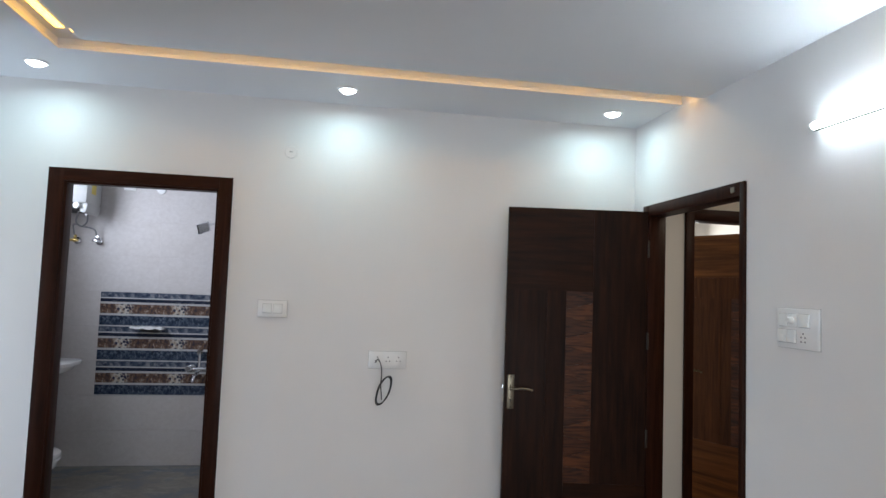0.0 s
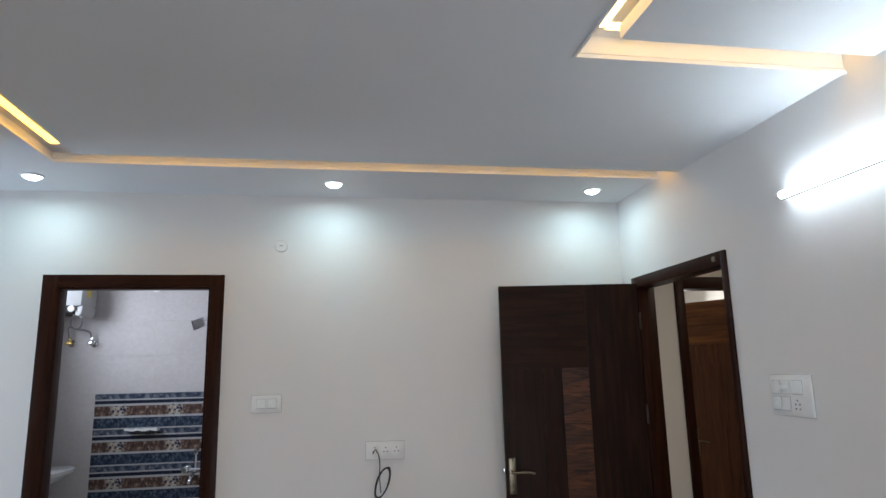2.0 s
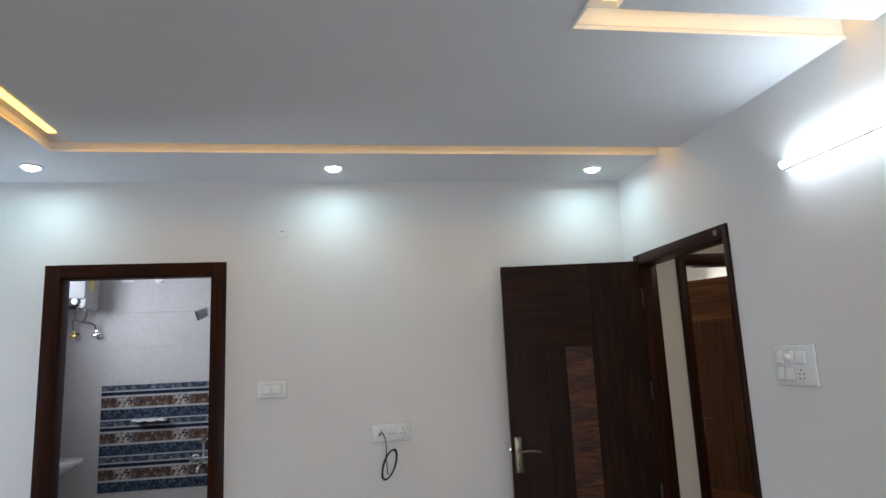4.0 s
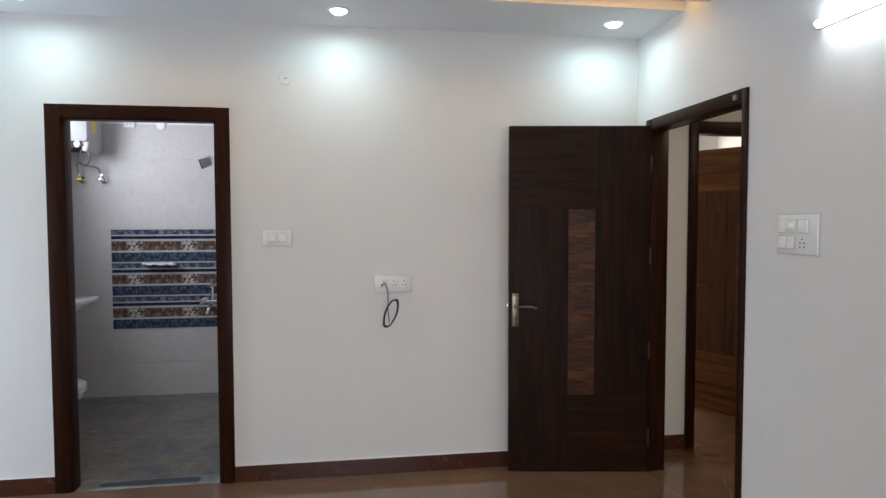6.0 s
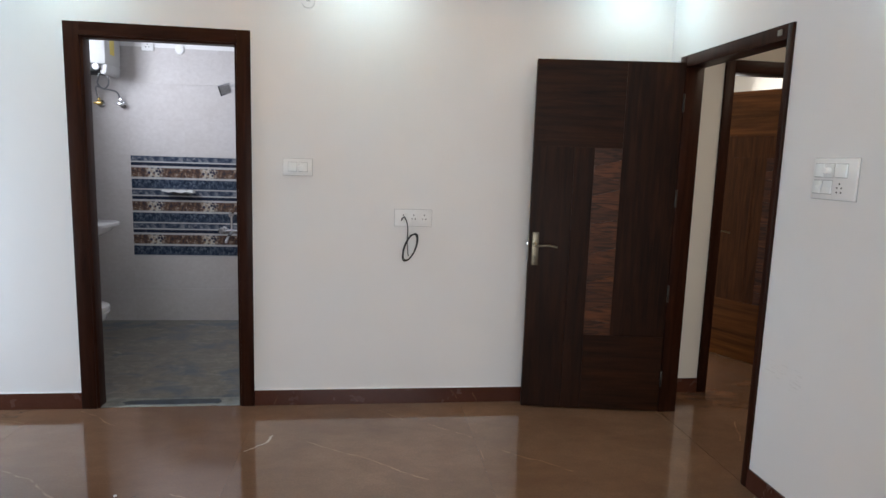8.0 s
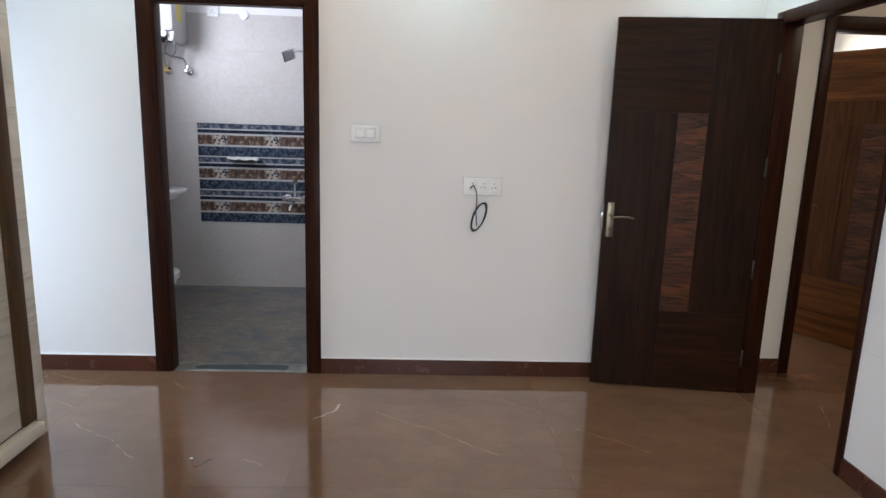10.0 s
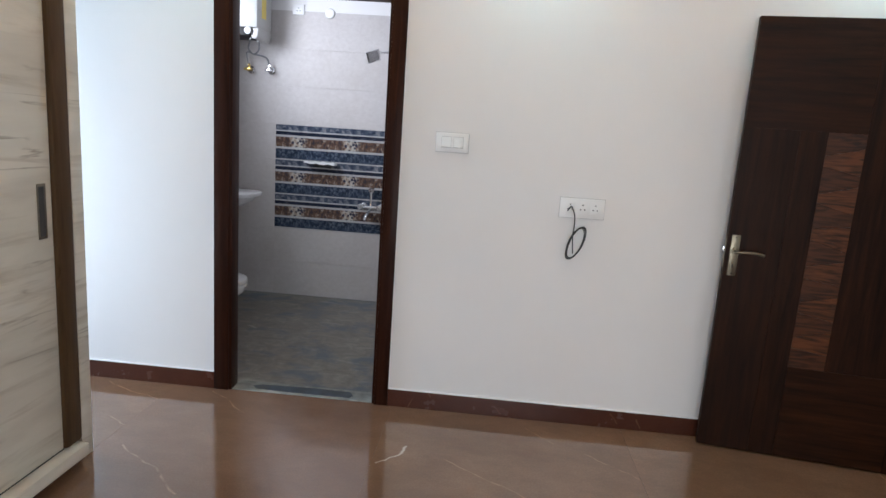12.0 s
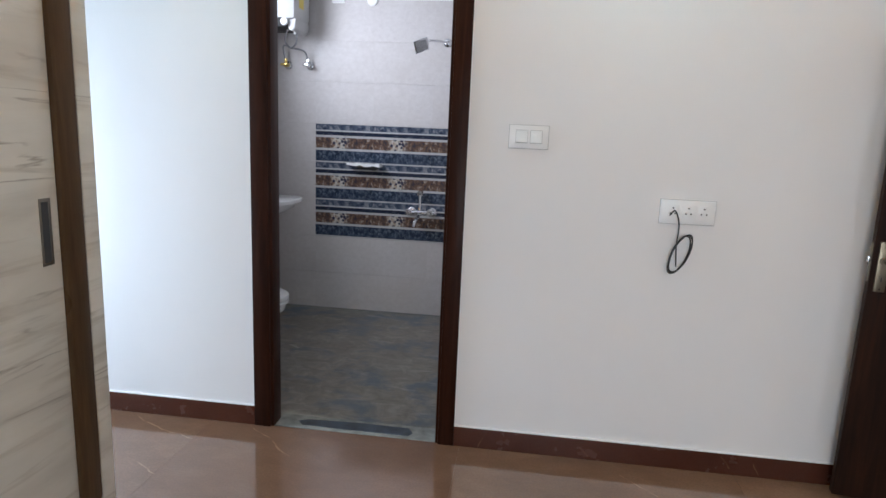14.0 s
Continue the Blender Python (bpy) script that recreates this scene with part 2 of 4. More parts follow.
def bath_tile(name):
    m, nt, b = mat(name)
    n = noise_tex(nt, place(nt, (1, 1, 1.3), jitter=5.0), 26.0, 6, 0.7)
    big = noise_tex(nt, place(nt, jitter=5.0), 3.2, 4)
    c = ramp(nt, n, [(0.3, (0.500, 0.470, 0.455)), (0.55, (0.548, 0.520, 0.505)), (0.75, (0.590, 0.563, 0.550))])
    c = mix(nt, ramp(nt, big, [(0.35, (0, 0, 0)), (0.75, (0.35,) * 3)]), c, (0.44, 0.395, 0.36))
    nt.links.new(c, b.inputs["Base Color"])
    b.inputs["Roughness"].default_value = 0.48
    b.inputs["Specular IOR Level"].default_value = 0.3
    bump(nt, b, n, 0.05, 0.0008)
    return m


def tile_place(nt, scale=(1, 1, 1)):
    """Position within one wall tile, so that every tile carries the same print."""
    g = nt.nodes.new("ShaderNodeNewGeometry")
    v = nt.nodes.new("ShaderNodeVectorMath")
    v.operation = "WRAP"
    nt.links.new(g.outputs["Position"], v.inputs[0])
    v.inputs[1].default_value = (-1.920 + 0.45, 100, 0.556 + 0.2905)
    v.inputs[2].default_value = (-1.920, -100, 0.556)
    mp = nt.nodes.new("ShaderNodeMapping")
    nt.links.new(v.outputs[0], mp.inputs[0])
    mp.inputs["Scale"].default_value = scale
    return mp.outputs[0]


def band(name, low, mid, high, scale, stretch=(1, 1, 1), rough=0.25):
    m, nt, b = mat(name)
    v = tile_place(nt, stretch)
    n = noise_tex(nt, v, scale, 4, 0.6, 0.8)
    c = ramp(nt, n, [(0.36, low), (0.5, mid), (0.63, high)])
    nt.links.new(c, b.inputs["Base Color"])
    b.inputs["Roughness"].default_value = rough
    return m


def flower_band(name):
    """A printed strip: rust-brown foliage, with a pale patch of dark petals in every tile."""
    m, nt, b = mat(name)
    n = noise_tex(nt, tile_place(nt, (1, 1, 0.8)), 34.0, 4, 0.62, 0.8)
    c = ramp(nt, n, [(0.36, (0.034, 0.030, 0.040)), (0.45, (0.080, 0.050, 0.038)), (0.55, (0.145, 0.082, 0.055)), (0.66, (0.33, 0.29, 0.25))])
    local = node(nt, "ShaderNodeSeparateXYZ", Vector=tile_place(nt)).outputs[0]
    off = math_node(nt, "ABSOLUTE", math_node(nt, "ADD", local, 1.920 - 0.192))
    wob = math_node(nt, "MULTIPLY", noise_tex(nt, tile_place(nt), 30.0, 2), 0.09)
    where = ramp(nt, math_node(nt, "ADD", off, wob), [(0.095, (1, 1, 1)), (0.125, (0, 0, 0))])
    cell = node(nt, "ShaderNodeTexVoronoi", Vector=tile_place(nt), Scale=36.0)
    petals = ramp(nt, cell.outputs["Distance"], [(0.36, (1, 1, 1)), (0.50, (0, 0, 0))])
    ground = ramp(nt, n, [(0.40, (0.21, 0.13, 0.09)), (0.52, (0.47, 0.43, 0.37))])
    cluster = mix(nt, petals, ground, (0.028, 0.030, 0.055))
    nt.links.new(mix(nt, where, c, cluster), b.inputs["Base Color"])
    b.inputs["Roughness"].default_value = 0.25
    return m


def bath_floor_mat(name):
    """Dusty grey stone: cement haze, blue patches, pale wiped streaks."""
    m, nt, b = mat(name)
    n = noise_tex(nt, place(nt, (1, 1.1, 1), (0, 0, 20)), 8.0, 9, 0.74, 0.8)
    c = ramp(nt, n, [(0.30, (0.105, 0.092, 0.078)), (0.5, (0.205, 0.188, 0.162)), (0.70, (0.330, 0.308, 0.265))])
    blue = ramp(nt, noise_tex(nt, place(nt, (1, 1.1, 1), (0, 0, 15)), 3.0, 7, 0.62, 0.4), [(0.50, (0, 0, 0)), (0.62, (1, 1, 1))])
    c = mix(nt, math_node(nt, "MULTIPLY", blue, 0.62), c, (0.062, 0.105, 0.165))
    sand = ramp(nt, noise_tex(nt, place(nt, (1, 1.3, 1)), 7.0, 8, 0.7), [(0.54, (0, 0, 0)), (0.70, (1, 1, 1))])
    c = mix(nt, math_node(nt, "MULTIPLY", sand, 0.45), c, (0.30, 0.255, 0.185))
    wipe = ramp(nt, noise_tex(nt, place(nt, (2.2, 11.0, 1), (0, 0, 38)), 2.0, 6, 0.65, 0.6), [(0.56, (0, 0, 0)), (0.68, (1, 1, 1))])
    c = mix(nt, math_node(nt, "MULTIPLY", wipe, 0.35), c, (0.42, 0.40, 0.37))
    spot = math_node(nt, "MAXIMUM", line_mask(nt, wobbly(nt, 0.04, 18.0), -1.78, 4.62, -1.72, 4.58, 0.020), line_mask(nt, wobbly(nt, 0.05, 9.0), -1.42, 3.66, -1.20, 3.62, 0.05))
    c = mix(nt, math_node(nt, "MULTIPLY", spot, 0.5), c, (0.50, 0.49, 0.43))
    nt.links.new(c, b.inputs["Base Color"])
    nt.links.new(ramp(nt, n, [(0.3, (0.32,) * 3), (0.7, (0.6,) * 3)]), b.inputs["Roughness"])
    bump(nt, b, n, 0.15, 0.002)
    return m


M_WALL = wall_paint("white_wall_paint", (0.775, 0.760, 0.748))
M_WALL_E = wall_paint("white_wall_paint_scuffed", (0.775, 0.760, 0.748), True)
M_CEIL = wall_paint("ceiling_paint", (0.755, 0.768, 0.785))
M_CREAM = wall_paint("cream_wall_paint", (0.72, 0.68, 0.61))
M_DARK = wood("dark_door_wood", (0.0058, 0.0018, 0.0008), (0.050, 0.0160, 0.0055), rough=0.46, gloss=0.13)
M_DARK_H = wood("dark_door_wood_cross", (0.0066, 0.0021, 0.0009), (0.056, 0.0182, 0.0064), "x", rough=0.46, gloss=0.13)
M_FRAME = wood("door_frame_wood", (0.013, 0.0036, 0.0018), (0.060, 0.0185, 0.0085), rough=0.38)
M_FRAME_H = wood("door_frame_wood_cross", (0.013, 0.0036, 0.0018), (0.060, 0.0185, 0.0085), "x", rough=0.38)
M_INLAY_A = flame("orange_inlay_veneer", (0.017, 0.005, 0.002), (0.128, 0.040, 0.012), 14)
M_INLAY_B = flame("brown_inlay_veneer", (0.013, 0.004, 0.002), (0.082, 0.025, 0.008), -16)
# next room's door: dark door wood lightened in colour for the warm light
M_NEXT_LIT = wood("lit_brown_door_wood", (0.024, 0.008, 0.003), (0.165, 0.062, 0.019), rough=0.4)
# lighter still, to paint the bright gloss across its upper panel
M_NEXT_LIT_H = wood("lit_brown_door_wood_cross", (0.026, 0.009, 0.003), (0.34, 0.128, 0.034), "x", 0.34, 0.45)
M_TAN = wood("brown_wardrobe_trim", (0.052, 0.028, 0.013), (0.135, 0.078, 0.037), rough=0.34)
M_FLOOR = floor_marble("brown_marble_floor")
M_SKIRT = floor_marble("brown_marble_skirting", 0.22, True)
M_GROUT = plain("brown_grout", (0.20, 0.125, 0.08), 0.6)
M_LAM = laminate("cream_laminate")
M_TILE = bath_tile("beige_wall_tile")
M_TGROUT = plain("tile_grout", (0.47, 0.43, 0.40), 0.8)
M_BLUE = band("blue_band", (0.010, 0.015, 0.030), (0.024, 0.038, 0.068), (0.10, 0.125, 0.16), 42.0, (1, 1, 0.8))
M_SKYB = band("pale_blue_band", (0.016, 0.026, 0.052), (0.062, 0.080, 0.115), (0.22, 0.225, 0.25), 26.0, (0.8, 1, 0.7))
M_NAVY = plain("navy_band", (0.012, 0.017, 0.034), 0.25, 0, 0.3, 30)
M_LINE = plain("pale_line", (0.42, 0.415, 0.41), 0.3)
M_FLOWER = flower_band("flower_band")
M_BFLOOR = bath_floor_mat("grey_blue_bath_floor")
M_GRANITE = plain("threshold_stone", (0.22, 0.225, 0.205), 0.4, 0, 0.40, 16)
M_BLACKST = plain("dark_blue_grey_stone", (0.035, 0.046, 0.062), 0.35, 0, 0.6, 14)
M_PLASTIC = plain("white_plastic", (0.785, 0.78, 0.77), 0.36, 0, 0.02)
M_ROCKER = plain("white_rocker_plastic", (0.80, 0.81, 0.80), 0.25, 0, 0.02)
# grey for rocker gaps, a screw slot and the plates' painted shadow edge
M_SEAM_SHADE = plain("grey_seam_and_shade", (0.43, 0.425, 0.42), 0.6)
M_GAP = plain("dark_gap", (0.03, 0.03, 0.03), 0.6)
M_CERAMIC = plain("white_ceramic", (0.82, 0.82, 0.81), 0.12, 0, 0.02)
M_ENAMEL = plain("white_enamel", (0.50, 0.50, 0.49), 0.35, 0, 0.03)
M_CHROME = plain("chrome", (0.72, 0.73, 0.75), 0.14, 1.0, 0.03)
M_STEEL = plain("brushed_steel", (0.21, 0.185, 0.15), 0.38, 1.0, 0.08, 60)
M_SATIN = plain("satin_champagne_metal", (0.215, 0.185, 0.135), 0.34, 1.0, 0.08, 60)
M_DULL = plain("dull_bronze", (0.10, 0.075, 0.04), 0.42, 1.0, 0.08, 60)
M_BRASS = plain("brass", (0.62, 0.46, 0.16), 0.3, 1.0)
M_CABLE = plain("black_cable", (0.015, 0.015, 0.015), 0.4)
M_HOSE = plain("braided_hose", (0.30, 0.30, 0.31), 0.35, 0.8, 0.2, 120)
M_NOZZLE = plain("grey_nozzle_rubber", (0.42, 0.42, 0.43), 0.5, 0, 0.3, 160)
M_HINGE = plain("dull_steel_hinge", (0.07, 0.06, 0.05), 0.5, 1.0)
M_STICKER = plain("yellow_sticker", (0.70, 0.55, 0.12), 0.5)
M_ALU = plain("window_frame_paint", (0.7, 0.7, 0.7), 0.4)
M_DISC = glow("downlight_glow", (0.93, 0.98, 1.0), 14.0)
M_TUBE = glow("tube_glow", (0.82, 0.93, 1.0), 44.0)
M_LED = glow("warm_led_glow", (1.0, 0.47, 0.050), 9.0)
M_LED_PALE = glow("pale_warm_led_glow", (1.0, 0.58, 0.18), 9.0)


# ---- building helpers ----
def box(bm, x0, x1, y0, y1, z0, z1, bevel=0.0):
    vs = [bm.verts.new((x, y, z)) for z in (z0, z1) for y in (y0, y1) for x in (x0, x1)]
    fs = [bm.faces.new([vs[i] for i in f]) for f in ((0, 2, 3, 1), (4, 5, 7, 6), (0, 1, 5, 4), (2, 6, 7, 3), (0, 4, 6, 2), (1, 3, 7, 5))]
    if bevel:
        edges = list({e for f in fs for e in f.edges})
        bmesh.ops.bevel(bm, geom=edges, offset=bevel, segments=2, affect="EDGES", profile=0.5)
    return vs


def boxes(*dims, bevel=0.0):
    bm = bmesh.new()
    for d in dims:
        box(bm, *d, bevel=bevel)
    return bm


def prism(points, axis, a, b, bevel=0.0):
    """A flat outline drawn out along an axis. points are the two other coordinates, in x, y, z order."""
    bm = bmesh.new()
    def at(p, v):
        q = list(p)
        q.insert("xyz".index(axis), v)
        return q
    lo = [bm.verts.new(at(p, a)) for p in points]
    hi = [bm.verts.new(at(p, b)) for p in points]
    n = len(points)
    fs = [bm.faces.new(lo), bm.faces.new(hi[::-1])]
    fs += [bm.faces.new((lo[i], hi[i], hi[(i + 1) % n], lo[(i + 1) % n])) for i in range(n)]
    bmesh.ops.recalc_face_normals(bm, faces=bm.faces)
    if bevel:
        bmesh.ops.bevel(bm, geom=list(bm.edges), offset=bevel, segments=2, affect="EDGES", profile=0.5)
    return bm


def lathe(profile, centre, axis="z", steps=32):
    """Turns (radius, height) pairs round an axis through centre."""
    bm = bmesh.new()
    rings = []
    for r, h in profile:
        ring = []
        for i in range(steps):
            a = 2 * math.pi * i / steps
            u, v = r * math.cos(a), r * math.sin(a)
            p = {"z": (u, v, h), "y": (u, h, v), "x": (h, u, v)}[axis]
            ring.append(bm.verts.new(Vector(centre) + Vector(p)))
        rings.append(ring)
    for lo, hi in zip(rings, rings[1:]):
        for i in range(steps):
            bm.faces.new((lo[i], lo[(i + 1) % steps], hi[(i + 1) % steps], hi[i]))
    bm.faces.new(rings[0][::-1])
    bm.faces.new(rings[-1])
    bmesh.ops.recalc_face_normals(bm, faces=bm.faces)
    return bm


def pipe(points, radius, steps=10, smooth=6):
    """A round rod along a smooth line through the points."""
    pts = [Vector(p) for p in points]
    line = []
    for i in range(len(pts) - 1):
        p0, p1, p2, p3 = pts[max(i - 1, 0)], pts[i], pts[i + 1], pts[min(i + 2, len(pts) - 1)]
        for k in range(smooth):
            t = k / smooth
            line.append(0.5 * ((2 * p1) + (p2 - p0) * t + (2 * p0 - 5 * p1 + 4 * p2 - p3) * t * t + (3 * p1 - p0 - 3 * p2 + p3) * t ** 3))
    line.append(pts[-1])
    bm = bmesh.new()
    rings = []
    up = Vector((0.31, 0.87, 0.38)).normalized()
    for i, p in enumerate(line):
        d = (line[min(i + 1, len(line) - 1)] - line[max(i - 1, 0)]).normalized()
        side = d.cross(up).normalized()
        other = d.cross(side).normalized()
        rings.append([bm.verts.new(p + radius * (math.cos(a) * side + math.sin(a) * other)) for a in [2 * math.pi * j / steps for j in range(steps)]])
    for lo, hi in zip(rings, rings[1:]):
        for i in range(steps):
            bm.faces.new((lo[i], lo[(i + 1) % steps], hi[(i + 1) % steps], hi[i]))
    bm.faces.new(rings[0][::-1])
    bm.faces.new(rings[-1])
    bmesh.ops.recalc_face_normals(bm, faces=bm.faces)
    return bm


def mesh_of(name, bm, material, smooth=False):
    me = bpy.data.meshes.new(name)
    bm.to_mesh(me)
    bm.free()
    me.materials.append(material)
    if smooth:
        me.polygons.foreach_set("use_smooth", [True] * len(me.polygons))
        me.set_sharp_from_angle(angle=radians(40))
    return me


def part(name, bm, material, parent=None, label="", smooth=True):
    ob = new(name, mesh_of(name, bm, material, smooth))
    if parent is not None:
        ob.parent = parent
        ob.matrix_parent_inverse = parent.matrix_world.inverted()
    if label:
        ob["label"] = label
    return ob


def setting(name, bm, material, label, category):
    return tagged(part(name, bm, material, smooth=False), label, category, kind="structure")


def thing(name, at, label, category, group="", kind=""):
    ob = new(name)
    ob.empty_display_size = 0.1
    ob.location = at
    bpy.context.view_layer.update()
    return tagged(ob, label, category, group, kind)


# ---- plan ----
XN = -3.60                                     # assumed end of the unseen recess beyond the wardrobe, deep to even west daylight
XW, XE, YS, YN = -2.35, 1.872, -1.20, 3.45      # bedroom faces
ZC, ZP = 2.607, 2.575                                      # lower ceiling
TN, TE = 0.14, 0.095                           # wall thickness
BX0, BX1, BY1 = -2.30, -0.30, 5.505            # bathroom
BDL, BDR, BDT = -1.503, -0.549, 2.130          # bathroom door frame, outer
EDN, EDF, EDT = 2.360, 3.312, 2.090            # room door frame, outer, in the east wall
PX1, PYN = 4.30, 3.555                          # passage
YN2 = YN + TN
TOP = 2.95

# ---- walls ----
setting("wall_north", boxes((XN - 0.15, BDL + 0.02, YN, YN2, 0, TOP), (BDR - 0.02, XE, YN, YN2, 0, TOP), (BDL + 0.02, BDR - 0.02, YN, YN2, BDT - 0.02, TOP)),
        M_WALL, "white painted wall with an opening to the bathroom", "wall")
setting("wall_east", boxes((XE, XE + TE, YS - 0.15, EDN + 0.02, 0, TOP), (XE, XE + TE, EDF - 0.02, PYN, 0, TOP), (XE, XE + TE, EDN + 0.02, EDF - 0.02, EDT - 0.02, TOP)),
        M_WALL_E, "white painted wall with faint scuffs beside the doorway", "wall")
setting("wall_south", boxes((XW - 0.15, -0.75, YS - 0.15, YS, 0, TOP), (0.95, XE, YS - 0.15, YS, 0, TOP), (-0.75, 0.95, YS - 0.15, YS, 2.15, TOP)),
        M_WALL, "white painted wall with an assumed window opening", "wall")
setting("wall_west", boxes((XW - 0.15, XW, YS, 2.60, 0, TOP), (XN - 0.15, XW, 2.60, 2.74, 0, TOP)), M_WALL, "white painted wall behind the wardrobe", "wall")
# unseen end wall, placed far off so its window light falls evenly
setting("wall_assumed_recess", boxes((XN - 0.15, XN, 2.74, 2.80, 0, TOP), (XN - 0.15, XN, 3.40, YN, 0, TOP), (XN - 0.15, XN, 2.80, 3.40, 2.08, TOP)), M_WALL, "white end wall of the assumed recess, with a tall window opening", "wall")

# ---- ceiling: dropped border, two floating panels, glowing slots between ----
CT = 2.655
BX, BY = -1.284, 2.920                           # free edges of the dropped border
PY, PX, IY, IX = 2.698, -1.092, 1.442, 0.968     # free edges of the main panel and of the second panel
SY, SX = 1.569, 0.857                            # far edges of the second slot
ZQ = ZP + 0.046                                  # top of the panels
ceil_bm = boxes(
    (XN, XW, 2.74, YN, ZC, 2.80),                   # side recess
    (XW, XE, BY, YN, ZC, 2.80), (XW, BX, YS, BY, ZC, 2.80),                         # border along the north and west walls
    (PX, SX, YS, PY, ZP, ZQ), (SX, XE, SY, PY, ZP, ZQ),                             # main panel
    (SX - 0.05, XE, SY, SY + 0.05, ZQ, CT), (SX - 0.05, SX, YS, SY, ZQ, CT),        # its upstand along the second slot
    (IX, XE, YS, IY, ZP, ZQ),                       # second panel
    (BX, XE, YS, BY, CT, 2.80))                     # slab above the slots
setting("ceiling", ceil_bm, M_CEIL, "white false ceiling with warm lit slots", "ceiling")


def bead(name, ns, ew, z):
    """Two thin steps along the foot of a slot's face: ns runs east-west, ew runs north-south."""
    (x0, x1, y), (x, y0, y1) = ns, ew
    setting(name, boxes((x0, x1, y - 0.010, y, z - 0.004, z + 0.009), (x0, x1, y - 0.004, y, z + 0.016, z + 0.020),
                        (x, x + 0.010, y0, y1 - 0.010, z - 0.004, z + 0.009), (x, x + 0.004, y0, y1 - 0.010, z + 0.016, z + 0.020)),
            M_CEIL, "white plaster bead along the foot of the ceiling slot", "moulding")


bead("trim_border_slot", (BX, XE, BY), (BX, YS, BY), ZC)
bead("trim_panel_slot", (SX, XE, SY), (SX, YS, SY), ZP)
# light strips fixed under the slab, hidden behind the panels' edges
for dims in ((-1.18, XE - 0.01, 2.785, 2.820), (PX - 0.145, PX - 0.110, YS + 0.05, 2.780),
             (0.955, XE - 0.01, 1.480, 1.515), (0.918, 0.950, YS + 0.05, 1.500)):
    tagged(part("led_strip", boxes((*dims, CT - 0.005, CT)), M_LED_PALE if dims[0] > 0 else M_LED, smooth=False), "warm yellow light strip fixed in the ceiling slot", "light strip", "ceiling light strips")

# ---- doors ----
def jamb(x0, x1, depth0, depth1, inner):
    """Outline of a stepped door post: a wide front band and a set-back stop behind it. inner is the side of the opening."""
    step = 0.022 if inner > 0 else -0.022
    a, b = (x0, x1) if inner > 0 else (x1, x0)
    return [(a, depth0), (b - step * 0.6, depth0), (b - step * 0.6, depth0 + 0.012), (b, depth0 + 0.012), (b, depth1), (a, depth1)]


door_1 = thing("door_1", (-1.03, YN, 0), "empty dark brown wooden door frame of the bathroom", "door frame", kind="structure")
part("jamb", prism(jamb(BDL, -1.410, YN - 0.014, YN + 0.083, 1), "z", 0, BDT, 0.002), M_FRAME, door_1)
part("jamb", prism(jamb(-0.635, BDR, YN - 0.014, YN + 0.083, -1), "z", 0, BDT, 0.002), M_FRAME, door_1)
part("head", prism([(YN - 0.014, BDT), (YN - 0.014, 2.062), (YN - 0.002, 2.062), (YN - 0.002, 2.05), (YN + 0.060, 2.05), (YN + 0.060, BDT)], "x", -1.4235, -0.6215), M_FRAME_H, door_1)

door_2 = thing("door_2", (XE, 3.25, 0), "open dark brown veneered door with an orange inlay strip", "door", kind="structure")


def ejamb(y0, y1):
    return boxes((XE - 0.014, XE + TE, y0, y1, 0, EDT), bevel=0.003)


frame_n = part("jamb", ejamb(EDN, EDN + 0.034), M_FRAME, door_2)
part("jamb", ejamb(EDF - 0.075, EDF), M_FRAME, door_2)
part("head", boxes((XE - 0.014, XE + TE, EDN + 0.034, EDF - 0.075, 2.026, EDT), bevel=0.001), M_FRAME, door_2)
part("bolt_keeper", boxes((XE - 0.020, XE - 0.014, 2.425, 2.452, 2.046, 2.070), bevel=0.001), M_STEEL, door_2, "small steel bolt keeper")


